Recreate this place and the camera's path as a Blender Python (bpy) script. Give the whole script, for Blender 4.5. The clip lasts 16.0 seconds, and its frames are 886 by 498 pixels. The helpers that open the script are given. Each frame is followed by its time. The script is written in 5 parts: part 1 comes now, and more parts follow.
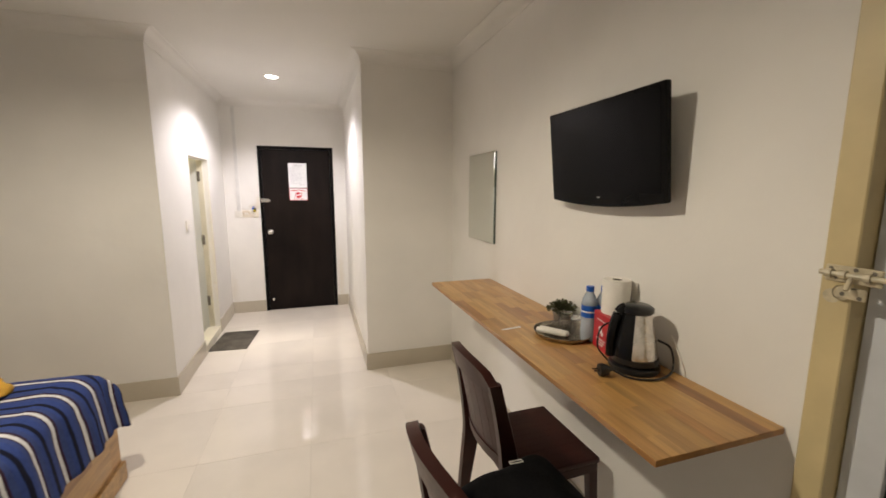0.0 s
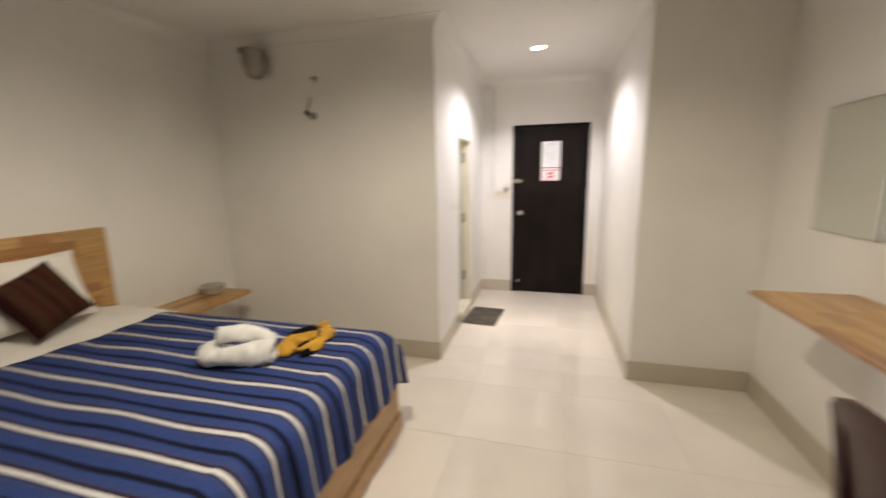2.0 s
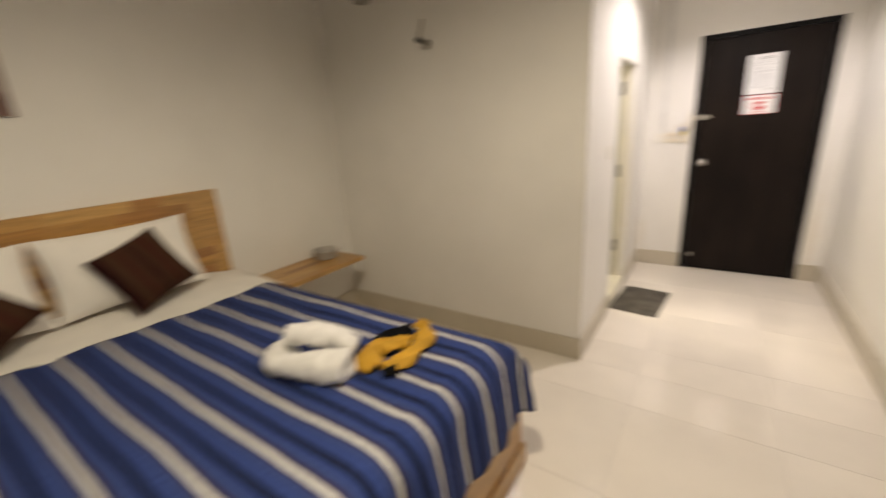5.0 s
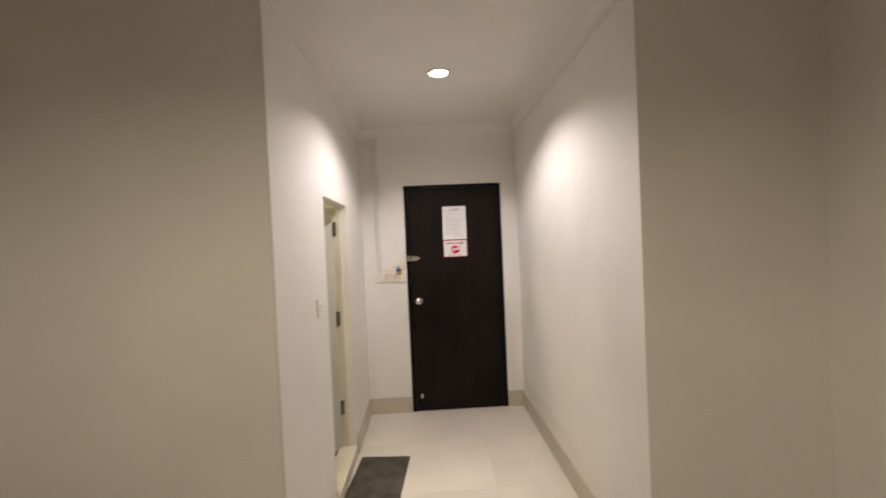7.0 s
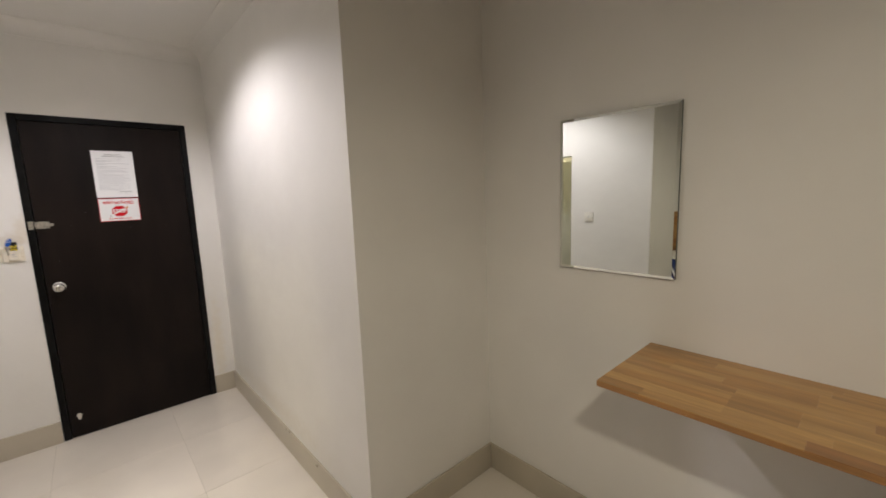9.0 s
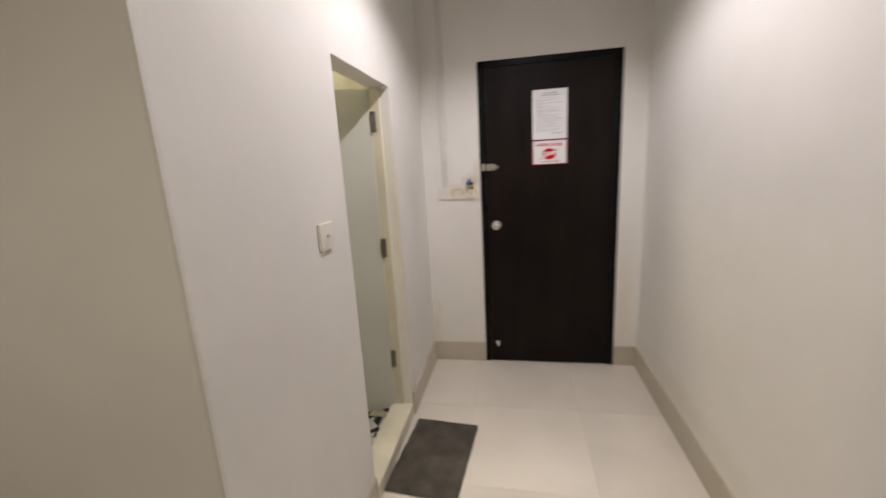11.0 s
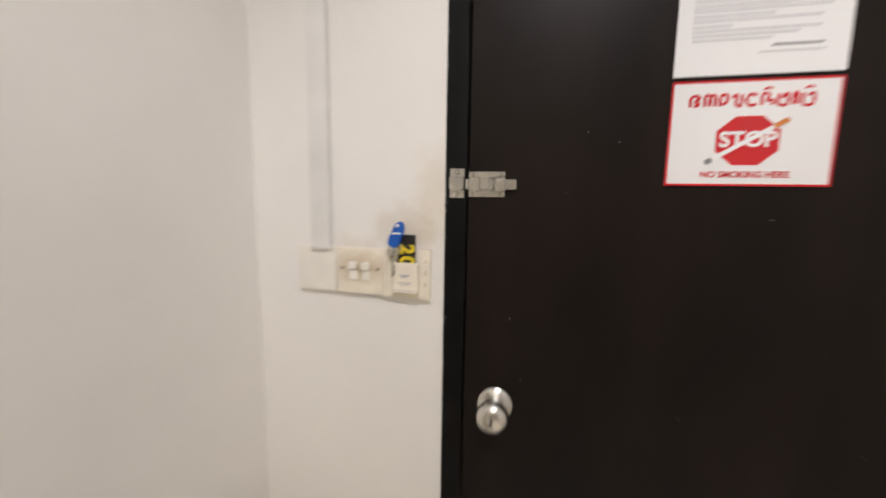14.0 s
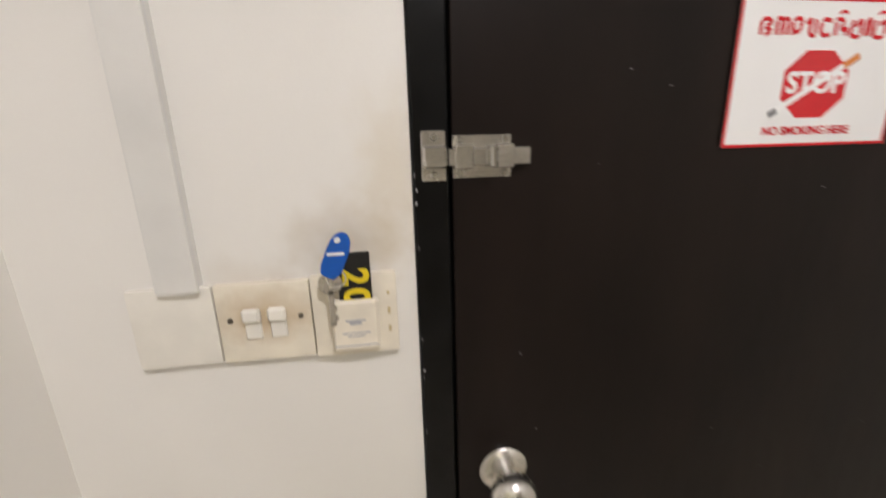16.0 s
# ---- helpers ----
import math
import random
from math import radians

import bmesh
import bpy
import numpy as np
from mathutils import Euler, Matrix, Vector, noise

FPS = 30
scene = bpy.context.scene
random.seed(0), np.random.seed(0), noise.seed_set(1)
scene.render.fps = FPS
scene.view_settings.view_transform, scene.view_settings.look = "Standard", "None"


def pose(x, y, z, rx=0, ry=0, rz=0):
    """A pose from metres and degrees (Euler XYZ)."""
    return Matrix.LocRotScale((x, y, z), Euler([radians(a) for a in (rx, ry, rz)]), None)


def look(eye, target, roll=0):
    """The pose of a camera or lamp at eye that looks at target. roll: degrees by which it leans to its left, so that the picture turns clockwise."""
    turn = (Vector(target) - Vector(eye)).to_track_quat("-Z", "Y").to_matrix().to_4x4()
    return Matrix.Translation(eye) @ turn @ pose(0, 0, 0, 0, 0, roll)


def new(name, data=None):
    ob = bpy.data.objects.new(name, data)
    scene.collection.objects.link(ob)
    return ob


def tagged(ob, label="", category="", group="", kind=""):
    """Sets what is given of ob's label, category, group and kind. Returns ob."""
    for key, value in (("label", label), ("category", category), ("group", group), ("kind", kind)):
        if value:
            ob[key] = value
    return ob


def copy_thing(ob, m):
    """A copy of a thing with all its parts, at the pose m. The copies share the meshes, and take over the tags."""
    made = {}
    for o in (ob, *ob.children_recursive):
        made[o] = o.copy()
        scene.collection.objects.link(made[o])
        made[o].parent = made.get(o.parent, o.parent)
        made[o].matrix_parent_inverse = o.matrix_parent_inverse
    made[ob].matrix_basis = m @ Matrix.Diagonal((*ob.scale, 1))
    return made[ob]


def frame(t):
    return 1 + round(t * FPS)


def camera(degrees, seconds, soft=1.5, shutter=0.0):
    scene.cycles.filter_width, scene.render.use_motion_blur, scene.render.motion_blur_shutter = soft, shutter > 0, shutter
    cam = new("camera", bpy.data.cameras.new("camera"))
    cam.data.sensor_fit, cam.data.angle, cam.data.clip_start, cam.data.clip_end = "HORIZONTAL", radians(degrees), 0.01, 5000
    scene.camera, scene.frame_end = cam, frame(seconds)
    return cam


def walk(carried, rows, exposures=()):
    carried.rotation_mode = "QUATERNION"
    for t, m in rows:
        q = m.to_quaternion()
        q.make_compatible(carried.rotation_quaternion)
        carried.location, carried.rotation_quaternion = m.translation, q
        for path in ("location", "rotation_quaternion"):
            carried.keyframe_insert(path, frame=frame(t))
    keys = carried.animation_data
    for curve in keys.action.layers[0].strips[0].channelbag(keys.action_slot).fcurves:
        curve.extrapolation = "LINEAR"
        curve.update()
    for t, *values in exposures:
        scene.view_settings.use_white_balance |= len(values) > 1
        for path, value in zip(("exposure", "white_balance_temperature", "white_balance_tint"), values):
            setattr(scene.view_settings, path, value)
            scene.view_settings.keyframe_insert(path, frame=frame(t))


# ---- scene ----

cam = camera(96.6, 16.0, soft=1.6, shutter=0.7)
PATH = [
    (0, (1.035, -3.204, 1.501), (1.634, -1.318, 1.209), 0.1),
    (0.5, (1.036, -3.176, 1.501), (1.698, -1.314, 1.196), 0.2),
    (1, (0.967, -3.127, 1.484), (1.431, -1.208, 1.166), 0.2),
    (1.5, (0.887, -2.998, 1.474), (0.895, -1.026, 1.141), -0.2),
    (2, (0.81, -2.863, 1.45), (0.301, -0.963, 1.088), -0.9),
    (2.5, (0.627, -2.788, 1.407), (-0.355, -1.089, 1.021), -1.5),
    (3, (0.568, -2.687, 1.373), (-0.849, -1.348, 0.93), -2.4),
    (3.2, (0.538, -2.693, 1.356), (-0.989, -1.489, 0.89), -2.6),
    (4.1, (0.520, -2.560, 1.362), (-1.209, -1.679, 0.876), -2.9),
    (5.3, (0.576, -2.044, 1.42), (-0.152, -0.264, 0.871), -3.1),
    (5.5, (0.549, -1.92, 1.424), (0.022, -0.06, 0.914), -2.5),
    (6, (0.551, -1.708, 1.439), (0.302, 0.243, 1.074), -2.3),
    (6.5, (0.568, -1.532, 1.489), (0.458, 0.458, 1.316), -2.5),
    (7, (0.569, -1.483, 1.512), (0.649, 0.516, 1.479), -2.5),
    (7.5, (0.561, -1.442, 1.535), (0.92, 0.525, 1.509), -2.3),
    (8, (0.633, -1.437, 1.551), (1.394, 0.411, 1.46), -1.6),
    (8.2, (0.655, -1.448, 1.519), (1.579, 0.321, 1.4), -1.8),
    (9.1, (0.655, -1.310, 1.475), (1.980, 0.162, 1.197), -2.1),
    (10.3, (0.629, -1.001, 1.426), (0.823, 0.94, 0.981), -2.6),
    (10.5, (0.587, -0.883, 1.422), (0.613, 1.071, 0.994), -2.8),
    (11, (0.603, -0.6, 1.415), (0.239, 1.322, 0.997), -3.2),
    (11.5, (0.649, -0.274, 1.407), (-0.02, 1.569, 1.014), -3.1),
    (12, (0.655, 0.042, 1.408), (-0.131, 1.843, 1.035), -2.5),
    (12.5, (0.655, 0.333, 1.397), (-0.142, 2.121, 0.991), -1.4),
    (13, (0.678, 0.683, 1.364), (-0.117, 2.476, 0.972), -0.5),
    (13.5, (0.611, 1.05, 1.362), (-0.015, 2.915, 0.999), 0.0),
    (14, (0.531, 1.39, 1.359), (0.083, 3.321, 1.095), 0.9),
    (14.5, (0.487, 1.68, 1.386), (0.243, 3.626, 0.995), 0.5),
    (15, (0.394, 1.797, 1.395), (0.364, 3.746, 0.946), 0.2),
    (15.5, (0.343, 1.731, 1.399), (0.494, 3.682, 0.987), -1.0),
    (16, (0.351, 1.655, 1.393), (0.621, 3.569, 0.879), -1.6),
]
EXPOSURES = [(0, 0.57, 6500, 10), (1.5, 0.55, 6500, 10), (2.5, 0.53, 6750, 10), (3.2, 0.49, 7000, 11), (5.3, 0.42, 7050, 9), (6.0, 0.2, 7100, 10), (7.0, -0.1, 7000, 11),
             (7.5, -0.1, 6900, 10), (8.0, -0.1, 6550, 8), (8.2, -0.1, 6500, 8), (10.5, -0.20, 6450, 9), (11.5, -0.28, 6600, 10), (12.5, -0.06, 6550, 9), (13.2, 0.07, 6500, 8), (14.5, 0.09, 6500, 6), (15, 0.05, 6500, 6), (16, 0.05, 6500, 5)]
walk(cam, [(t, look(eye, target, roll)) for t, eye, target, roll in PATH], EXPOSURES)

# ---- plan (metres) ----
CEIL = 2.54
XL, XT = -1.93, 2.135          # headboard wall, television wall
YB, YD = -4.05, 2.06           # back wall, entrance wall
XC = 1.393                     # corridor's far side (its near side is x = 0)
BY0, BY1, BZ = 0.748, 1.377, 1.802   # bathroom opening
DX0, DX1, DZ = 0.378, 1.247, 2.03    # entrance door, outer frame
WY0, WY1, WZ = -2.63, -3.52, 2.10    # glazed door beside the counter

# ---- world and light ----
world = bpy.data.worlds.new("night")
scene.world = world
world.use_nodes = True
world.node_tree.nodes["Background"].inputs[0].default_value = (0.05, 0.06, 0.09, 1)
world.node_tree.nodes["Background"].inputs[1].default_value = 0.02


def lamp_spot(name, at, power, colour, size, radius, blend):
    data = bpy.data.lights.new(name, "SPOT")
    data.energy, data.color, data.spot_size, data.spot_blend, data.shadow_soft_size = power, colour, radians(size), blend, radius
    ob = new(name, data)
    ob.location = at
    return ob


def lamp_point(name, at, power, colour, radius):
    data = bpy.data.lights.new(name, "POINT")
    data.energy, data.color, data.shadow_soft_size = power, colour, radius
    ob = new(name, data)
    ob.location = at
    return ob


CORRIDOR_LAMP = (0.685, 0.92, CEIL - 0.006)
ROOM_LAMP = (0.20, -1.90, CEIL - 0.006)
lamp_spot("corridor_light", CORRIDOR_LAMP, 111, (0.99, 0.918, 0.955), 141, 0.045, 0.52)
lamp_spot("room_light", ROOM_LAMP, 136, (0.985, 0.875, 0.70), 165, 0.06, 0.55)
lamp_point("bathroom_light", (-1.25, 1.12, 2.25), 28, (1.0, 0.88, 0.58), 0.06)
lamp_point("hallway_light", (1.9, 3.2, 2.3), 5, (1.0, 0.86, 0.35), 0.05)

# ---- materials ----


def material(name, colour, rough=0.5, metal=0.0, vary=0.06, scale=6.0, bump=0.0, bump_scale=60.0, second=None, coat=0.0,
             per_object=0.0, spec=0.5, trans=0.0, stretch=(1, 1, 1), coat_rough=0.05):
    m = bpy.data.materials.new(name)
    m.use_nodes = True
    nt = m.node_tree
    b = nt.nodes["Principled BSDF"]
    link = nt.links.new
    co = nt.nodes.new("ShaderNodeTexCoord")
    mp = nt.nodes.new("ShaderNodeMapping")
    mp.inputs["Scale"].default_value = stretch
    link(co.outputs["Object"], mp.inputs["Vector"])
    n1 = nt.nodes.new("ShaderNodeTexNoise")
    n1.inputs["Scale"].default_value, n1.inputs["Detail"].default_value = scale, 5
    link(mp.outputs[0], n1.inputs["Vector"])
    n2 = nt.nodes.new("ShaderNodeTexNoise")
    n2.inputs["Scale"].default_value, n2.inputs["Detail"].default_value = bump_scale, 4
    link(mp.outputs[0], n2.inputs["Vector"])
    ramp = nt.nodes.new("ShaderNodeValToRGB")
    lo = second or tuple(c * (1 - 2 * vary) for c in colour)
    hi = tuple(min(1, c * (1 + vary)) for c in colour)
    ramp.color_ramp.elements[0].position, ramp.color_ramp.elements[1].position = 0.32, 0.68
    ramp.color_ramp.elements[0].color = (*lo, 1)
    ramp.color_ramp.elements[1].color = (*hi, 1)
    link(n1.outputs[0], ramp.inputs[0])
    out = ramp.outputs[0]
    if per_object:
        info = nt.nodes.new("ShaderNodeObjectInfo")
        rng = nt.nodes.new("ShaderNodeMapRange")
        rng.inputs["To Min"].default_value, rng.inputs["To Max"].default_value = 1 - per_object, 1 + per_object
        link(info.outputs["Random"], rng.inputs["Value"])
        hsv = nt.nodes.new("ShaderNodeHueSaturation")
        link(rng.outputs[0], hsv.inputs["Value"])
        link(out, hsv.inputs["Color"])
        out = hsv.outputs[0]
        add = nt.nodes.new("ShaderNodeVectorMath")
        add.operation = "ADD"
        comb = nt.nodes.new("ShaderNodeCombineXYZ")
        mul = nt.nodes.new("ShaderNodeMath")
        mul.operation = "MULTIPLY"
        mul.inputs[1].default_value = 37.0
        link(info.outputs["Random"], mul.inputs[0])
        for k in range(3):
            link(mul.outputs[0], comb.inputs[k])
        link(co.outputs["Object"], add.inputs[0])
        link(comb.outputs[0], add.inputs[1])
        link(add.outputs[0], mp.inputs["Vector"])
    link(out, b.inputs["Base Color"])
    rr = nt.nodes.new("ShaderNodeMapRange")
    rr.inputs["To Min"].default_value, rr.inputs["To Max"].default_value = max(0.0, rough * 0.8), min(1.0, rough * 1.2)
    link(n2.outputs[0], rr.inputs["Value"])
    link(rr.outputs[0], b.inputs["Roughness"])
    b.inputs["Metallic"].default_value = metal
    b.inputs["Specular IOR Level"].default_value = spec
    b.inputs["Coat Weight"].default_value = coat
    b.inputs["Coat Roughness"].default_value = coat_rough
    b.inputs["Transmission Weight"].default_value = trans
    if bump:
        bp = nt.nodes.new("ShaderNodeBump")
        bp.inputs["Strength"].default_value, bp.inputs["Distance"].default_value = bump, 0.004
        link(n2.outputs[0], bp.inputs["Height"])
        link(bp.outputs[0], b.inputs["Normal"])
    return m


def glow(name, colour, strength):
    m = bpy.data.materials.new(name)
    m.use_nodes = True
    b = m.node_tree.nodes["Principled BSDF"]
    b.inputs["Base Color"].default_value = (0.8, 0.8, 0.8, 1)
    b.inputs["Emission Color"].default_value = (*colour, 1)
    b.inputs["Emission Strength"].default_value = strength
    return m


def plain_glass(name, tint=(1, 1, 1), rough=0.02):
    m = material(name, tint, rough, trans=1.0, vary=0.0)
    m.node_tree.nodes["Principled BSDF"].inputs["IOR"].default_value = 1.45
    return m


def stained_and_toned_plaster():
    m = material("painted_plaster", (0.80, 0.78, 0.74), 0.55, vary=0.028, scale=1.6, bump=0.16, bump_scale=30)
    nt = m.node_tree
    b = nt.nodes["Principled BSDF"]
    base = b.inputs["Base Color"].links[0].from_socket
    geo = nt.nodes.new("ShaderNodeNewGeometry")
    for at, size, colour, most in (((0.315, YD, 1.30), (0.075, 0.06, 0.055), (0.50, 0.40, 0.26), 0.48),
                                   ((0.36, YD, 1.36), (0.05, 0.05, 0.10), (0.60, 0.50, 0.33), 0.36),
                                   ((0.215, YD, 1.245), (0.06, 0.05, 0.05), (0.5, 0.4, 0.28), 0.35),
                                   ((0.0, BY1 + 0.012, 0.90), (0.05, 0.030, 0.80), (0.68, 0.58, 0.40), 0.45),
                                   # next three: browner tone low on the entrance wall and above the corridor skirting
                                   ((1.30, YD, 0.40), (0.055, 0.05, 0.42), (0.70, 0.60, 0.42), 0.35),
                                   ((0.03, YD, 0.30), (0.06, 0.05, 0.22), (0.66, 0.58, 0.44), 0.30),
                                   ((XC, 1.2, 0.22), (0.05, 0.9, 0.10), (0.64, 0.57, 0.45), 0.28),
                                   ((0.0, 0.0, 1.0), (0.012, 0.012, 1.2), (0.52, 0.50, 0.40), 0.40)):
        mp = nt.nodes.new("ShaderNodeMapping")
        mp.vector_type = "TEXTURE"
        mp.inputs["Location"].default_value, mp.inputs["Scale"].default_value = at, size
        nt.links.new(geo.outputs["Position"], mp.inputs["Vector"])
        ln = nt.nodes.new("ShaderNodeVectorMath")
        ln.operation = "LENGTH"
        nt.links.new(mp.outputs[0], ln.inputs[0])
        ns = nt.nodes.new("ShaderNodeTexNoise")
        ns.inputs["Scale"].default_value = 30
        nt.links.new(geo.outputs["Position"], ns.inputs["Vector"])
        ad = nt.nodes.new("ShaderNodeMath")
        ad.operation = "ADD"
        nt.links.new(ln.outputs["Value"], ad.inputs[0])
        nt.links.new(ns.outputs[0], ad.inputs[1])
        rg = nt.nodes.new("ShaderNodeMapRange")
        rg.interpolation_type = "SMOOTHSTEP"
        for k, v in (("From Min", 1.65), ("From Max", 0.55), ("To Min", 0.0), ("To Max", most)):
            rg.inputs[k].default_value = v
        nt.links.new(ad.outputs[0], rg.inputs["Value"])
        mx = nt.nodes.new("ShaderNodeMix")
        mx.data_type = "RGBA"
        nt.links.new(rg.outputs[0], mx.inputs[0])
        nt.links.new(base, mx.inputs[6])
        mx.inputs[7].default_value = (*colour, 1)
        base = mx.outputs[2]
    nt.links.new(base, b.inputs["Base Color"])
    slow = nt.nodes.new("ShaderNodeTexNoise")
    slow.inputs["Scale"].default_value, slow.inputs["Detail"].default_value = 3.2, 2
    nt.links.new(geo.outputs["Position"], slow.inputs["Vector"])
    fine = b.inputs["Normal"].links[0].from_node
    uneven = nt.nodes.new("ShaderNodeBump")
    uneven.inputs["Strength"].default_value, uneven.inputs["Distance"].default_value = 0.5, 0.02
    nt.links.new(slow.outputs[0], uneven.inputs["Height"])
    nt.links.new(uneven.outputs[0], fine.inputs["Normal"])
    return m


def wood(name, tones, rough=0.32):
    """Oiled strip wood: each strip takes one of the tones, with streaked grain and a few darker stains."""
    m = material(name, (0.5, 0.5, 0.5), rough, vary=0.1, scale=7.0, bump=0.08, bump_scale=24, per_object=0.1,
                 stretch=(0.35, 4.0, 4.0), coat=0.15, coat_rough=0.2)
    nt = m.node_tree
    b = nt.nodes["Principled BSDF"]
    info = next(n for n in nt.nodes if n.type == "OBJECT_INFO")
    mp = next(n for n in nt.nodes if n.type == "MAPPING")
    ramp = nt.nodes.new("ShaderNodeValToRGB")
    cr = ramp.color_ramp
    cr.interpolation = "LINEAR"
    cr.elements[0].color = (*tones[0][1], 1)
    cr.elements[1].position, cr.elements[1].color = tones[1][0], (*tones[1][1], 1)
    for p, c in tones[2:]:
        cr.elements.new(p).color = (*c, 1)
    nt.links.new(info.outputs["Random"], ramp.inputs[0])
    out = ramp.outputs[0]
    for scale, lo, hi, low, high in ((9.0, 0.35, 0.70, 0.80, 1.12), (2.6, 0.56, 0.72, 1.0, 0.72), (38.0, 0.3, 0.7, 0.90, 1.06)):
        ns = nt.nodes.new("ShaderNodeTexNoise")
        ns.inputs["Scale"].default_value, ns.inputs["Detail"].default_value = scale, 5
        nt.links.new(mp.outputs[0], ns.inputs["Vector"])
        rg = nt.nodes.new("ShaderNodeMapRange")
        for k, v in (("From Min", lo), ("From Max", hi), ("To Min", low), ("To Max", high)):
            rg.inputs[k].default_value = v
        nt.links.new(ns.outputs[0], rg.inputs["Value"])
        hs = nt.nodes.new("ShaderNodeHueSaturation")
        nt.links.new(rg.outputs[0], hs.inputs["Value"])
        nt.links.new(out, hs.inputs["Color"])
        out = hs.outputs[0]
    nt.links.new(out, b.inputs["Base Color"])
    return m


PLASTER = stained_and_toned_plaster()
CEILING = material("ceiling_paint", (0.78, 0.76, 0.72), 0.7, vary=0.02, scale=1.0, bump=0.05, bump_scale=30)
TILE = material("cream_polished_tile", (0.78, 0.725, 0.645), 0.022, vary=0.035, scale=2.2, bump=0.0, bump_scale=9, per_object=0.025, spec=0.6)
GROUT = material("grey_grout", (0.60, 0.55, 0.47), 0.85, vary=0.1, scale=14)
SKIRT = material("beige_skirting_tile", (0.52, 0.47, 0.38), 0.30, vary=0.04, scale=3, bump_scale=12)
DARKWOOD = material("dark_stained_wood", (0.0132, 0.0090, 0.0074), 0.40, vary=0.1, scale=3.2, second=(0.0060, 0.0043, 0.0039), bump=0.05, bump_scale=40,
                    stretch=(2.0, 2.0, 0.6), spec=0.13)
DARKFRAME = material("black_painted_frame", (0.004, 0.004, 0.0042), 0.32, vary=0.4, scale=14, bump=0.12, bump_scale=30, spec=0.18)
RUBBERWOOD = wood("rubberwood_strip", ((0.0, (0.52, 0.300, 0.098)), (0.30, (0.46, 0.245, 0.074)), (0.55, (0.56, 0.335, 0.122)), (0.78, (0.43, 0.236, 0.078)),
                                       (0.86, (0.33, 0.155, 0.054)), (0.94, (0.48, 0.250, 0.070)), (1.0, (0.54, 0.315, 0.104))))
CREAMPAINT = material("cream_gloss_paint", (0.74, 0.70, 0.57), 0.35, vary=0.05, scale=5, bump=0.06, bump_scale=24)
LEAFPAINT = material("pale_grey_door_paint", (0.58, 0.585, 0.53), 0.42, vary=0.04, scale=2.5, bump=0.03, bump_scale=20)
BEIGEPAINT = material("beige_frame_paint", (0.60, 0.49, 0.27), 0.42, vary=0.07, scale=6, bump=0.1, bump_scale=22)
WHITEPLASTIC = material("white_plastic", (0.80, 0.77, 0.70), 0.35, vary=0.025, scale=30, bump=0.02)
AGEDPLASTIC = material("yellowed_plastic", (0.80, 0.74, 0.62), 0.38, vary=0.06, scale=24, bump=0.03)
STEEL = material("brushed_steel", (0.74, 0.72, 0.69), 0.26, metal=1.0, vary=0.08, scale=40, bump=0.05, bump_scale=90)
CHROME = material("polished_steel", (0.66, 0.65, 0.62), 0.14, metal=1.0, vary=0.03)
DARKSTEEL = material("dull_hinge_steel", (0.22, 0.20, 0.17), 0.42, metal=0.9, vary=0.15, scale=40)
BLACKPLASTIC = material("black_plastic", (0.012, 0.012, 0.013), 0.30, vary=0.1, scale=20)
GLOSSBLACK = material("black_glossy_plastic", (0.008, 0.008, 0.009), 0.12, vary=0.1, scale=20, spec=0.22)
TVBLACK = material("black_television_plastic", (0.0045, 0.0045, 0.005), 0.16, vary=0.1, scale=20, spec=0.10)
SCREEN = material("dark_screen", (0.0030, 0.0030, 0.0036), 0.20, vary=0.0, bump_scale=2.0, spec=0.09)
BROWNPLASTIC = material("brown_moulded_plastic", (0.040, 0.0100, 0.0078), 0.36, vary=0.12, scale=9, bump=0.04, bump_scale=50, spec=0.32)
BLACKCLOTH = material("black_nylon", (0.0030, 0.0030, 0.0033), 0.8, vary=0.2, scale=20, bump=0.3, bump_scale=70, spec=0.12)
PAPER = material("laminated_paper", (0.80, 0.80, 0.80), 0.08, vary=0.01, spec=0.5, coat=0.6, coat_rough=0.02)
PALEINK = material("pale_grey_print", (0.46, 0.46, 0.48), 0.2, vary=0.05, coat=0.4)
REDINK = material("red_print", (0.58, 0.008, 0.016), 0.25, vary=0.05, coat=0.15)
GREYINK = material("grey_print", (0.22, 0.22, 0.23), 0.2, vary=0.05, coat=0.4)
WHITEINK = material("white_print", (0.85, 0.85, 0.85), 0.15, vary=0.01, coat=0.4)
MAT_RUBBER = material("charcoal_door_mat", (0.090, 0.079, 0.064), 0.9, vary=0.22, scale=9, bump=0.45, bump_scale=150)
LINEN = material("white_bed_linen", (0.84, 0.81, 0.76), 0.85, vary=0.03, scale=6, bump=0.25, bump_scale=26)
TOWEL = material("white_terry_towel", (0.80, 0.79, 0.77), 0.95, vary=0.06, scale=20, bump=0.8, bump_scale=140)
MIRRORM = material("mirror_silver", (0.82, 0.85, 0.82), 0.015, metal=1.0, vary=0.0)
MIRROREDGE = material("mirror_edge", (0.06, 0.08, 0.07), 0.2, vary=0.1)
YELLOWCLOTH = material("mustard_cloth", (0.54, 0.295, 0.024), 0.8, vary=0.08, scale=14, bump=0.35, bump_scale=60)
GLASS = plain_glass("clear_glass")
WATER = material("bottle_plastic", (0.72, 0.80, 0.90), 0.08, vary=0.02, trans=0.62)
BLUEPLASTIC = material("blue_plastic", (0.010, 0.10, 0.46), 0.3, vary=0.06, scale=30)
REDCARD = material("red_carton", (0.50, 0.018, 0.03), 0.4, vary=0.06, scale=12)
KITCHENPAPER = material("white_tissue", (0.80, 0.77, 0.71), 0.95, vary=0.03, scale=30, bump=0.5, bump_scale=80)
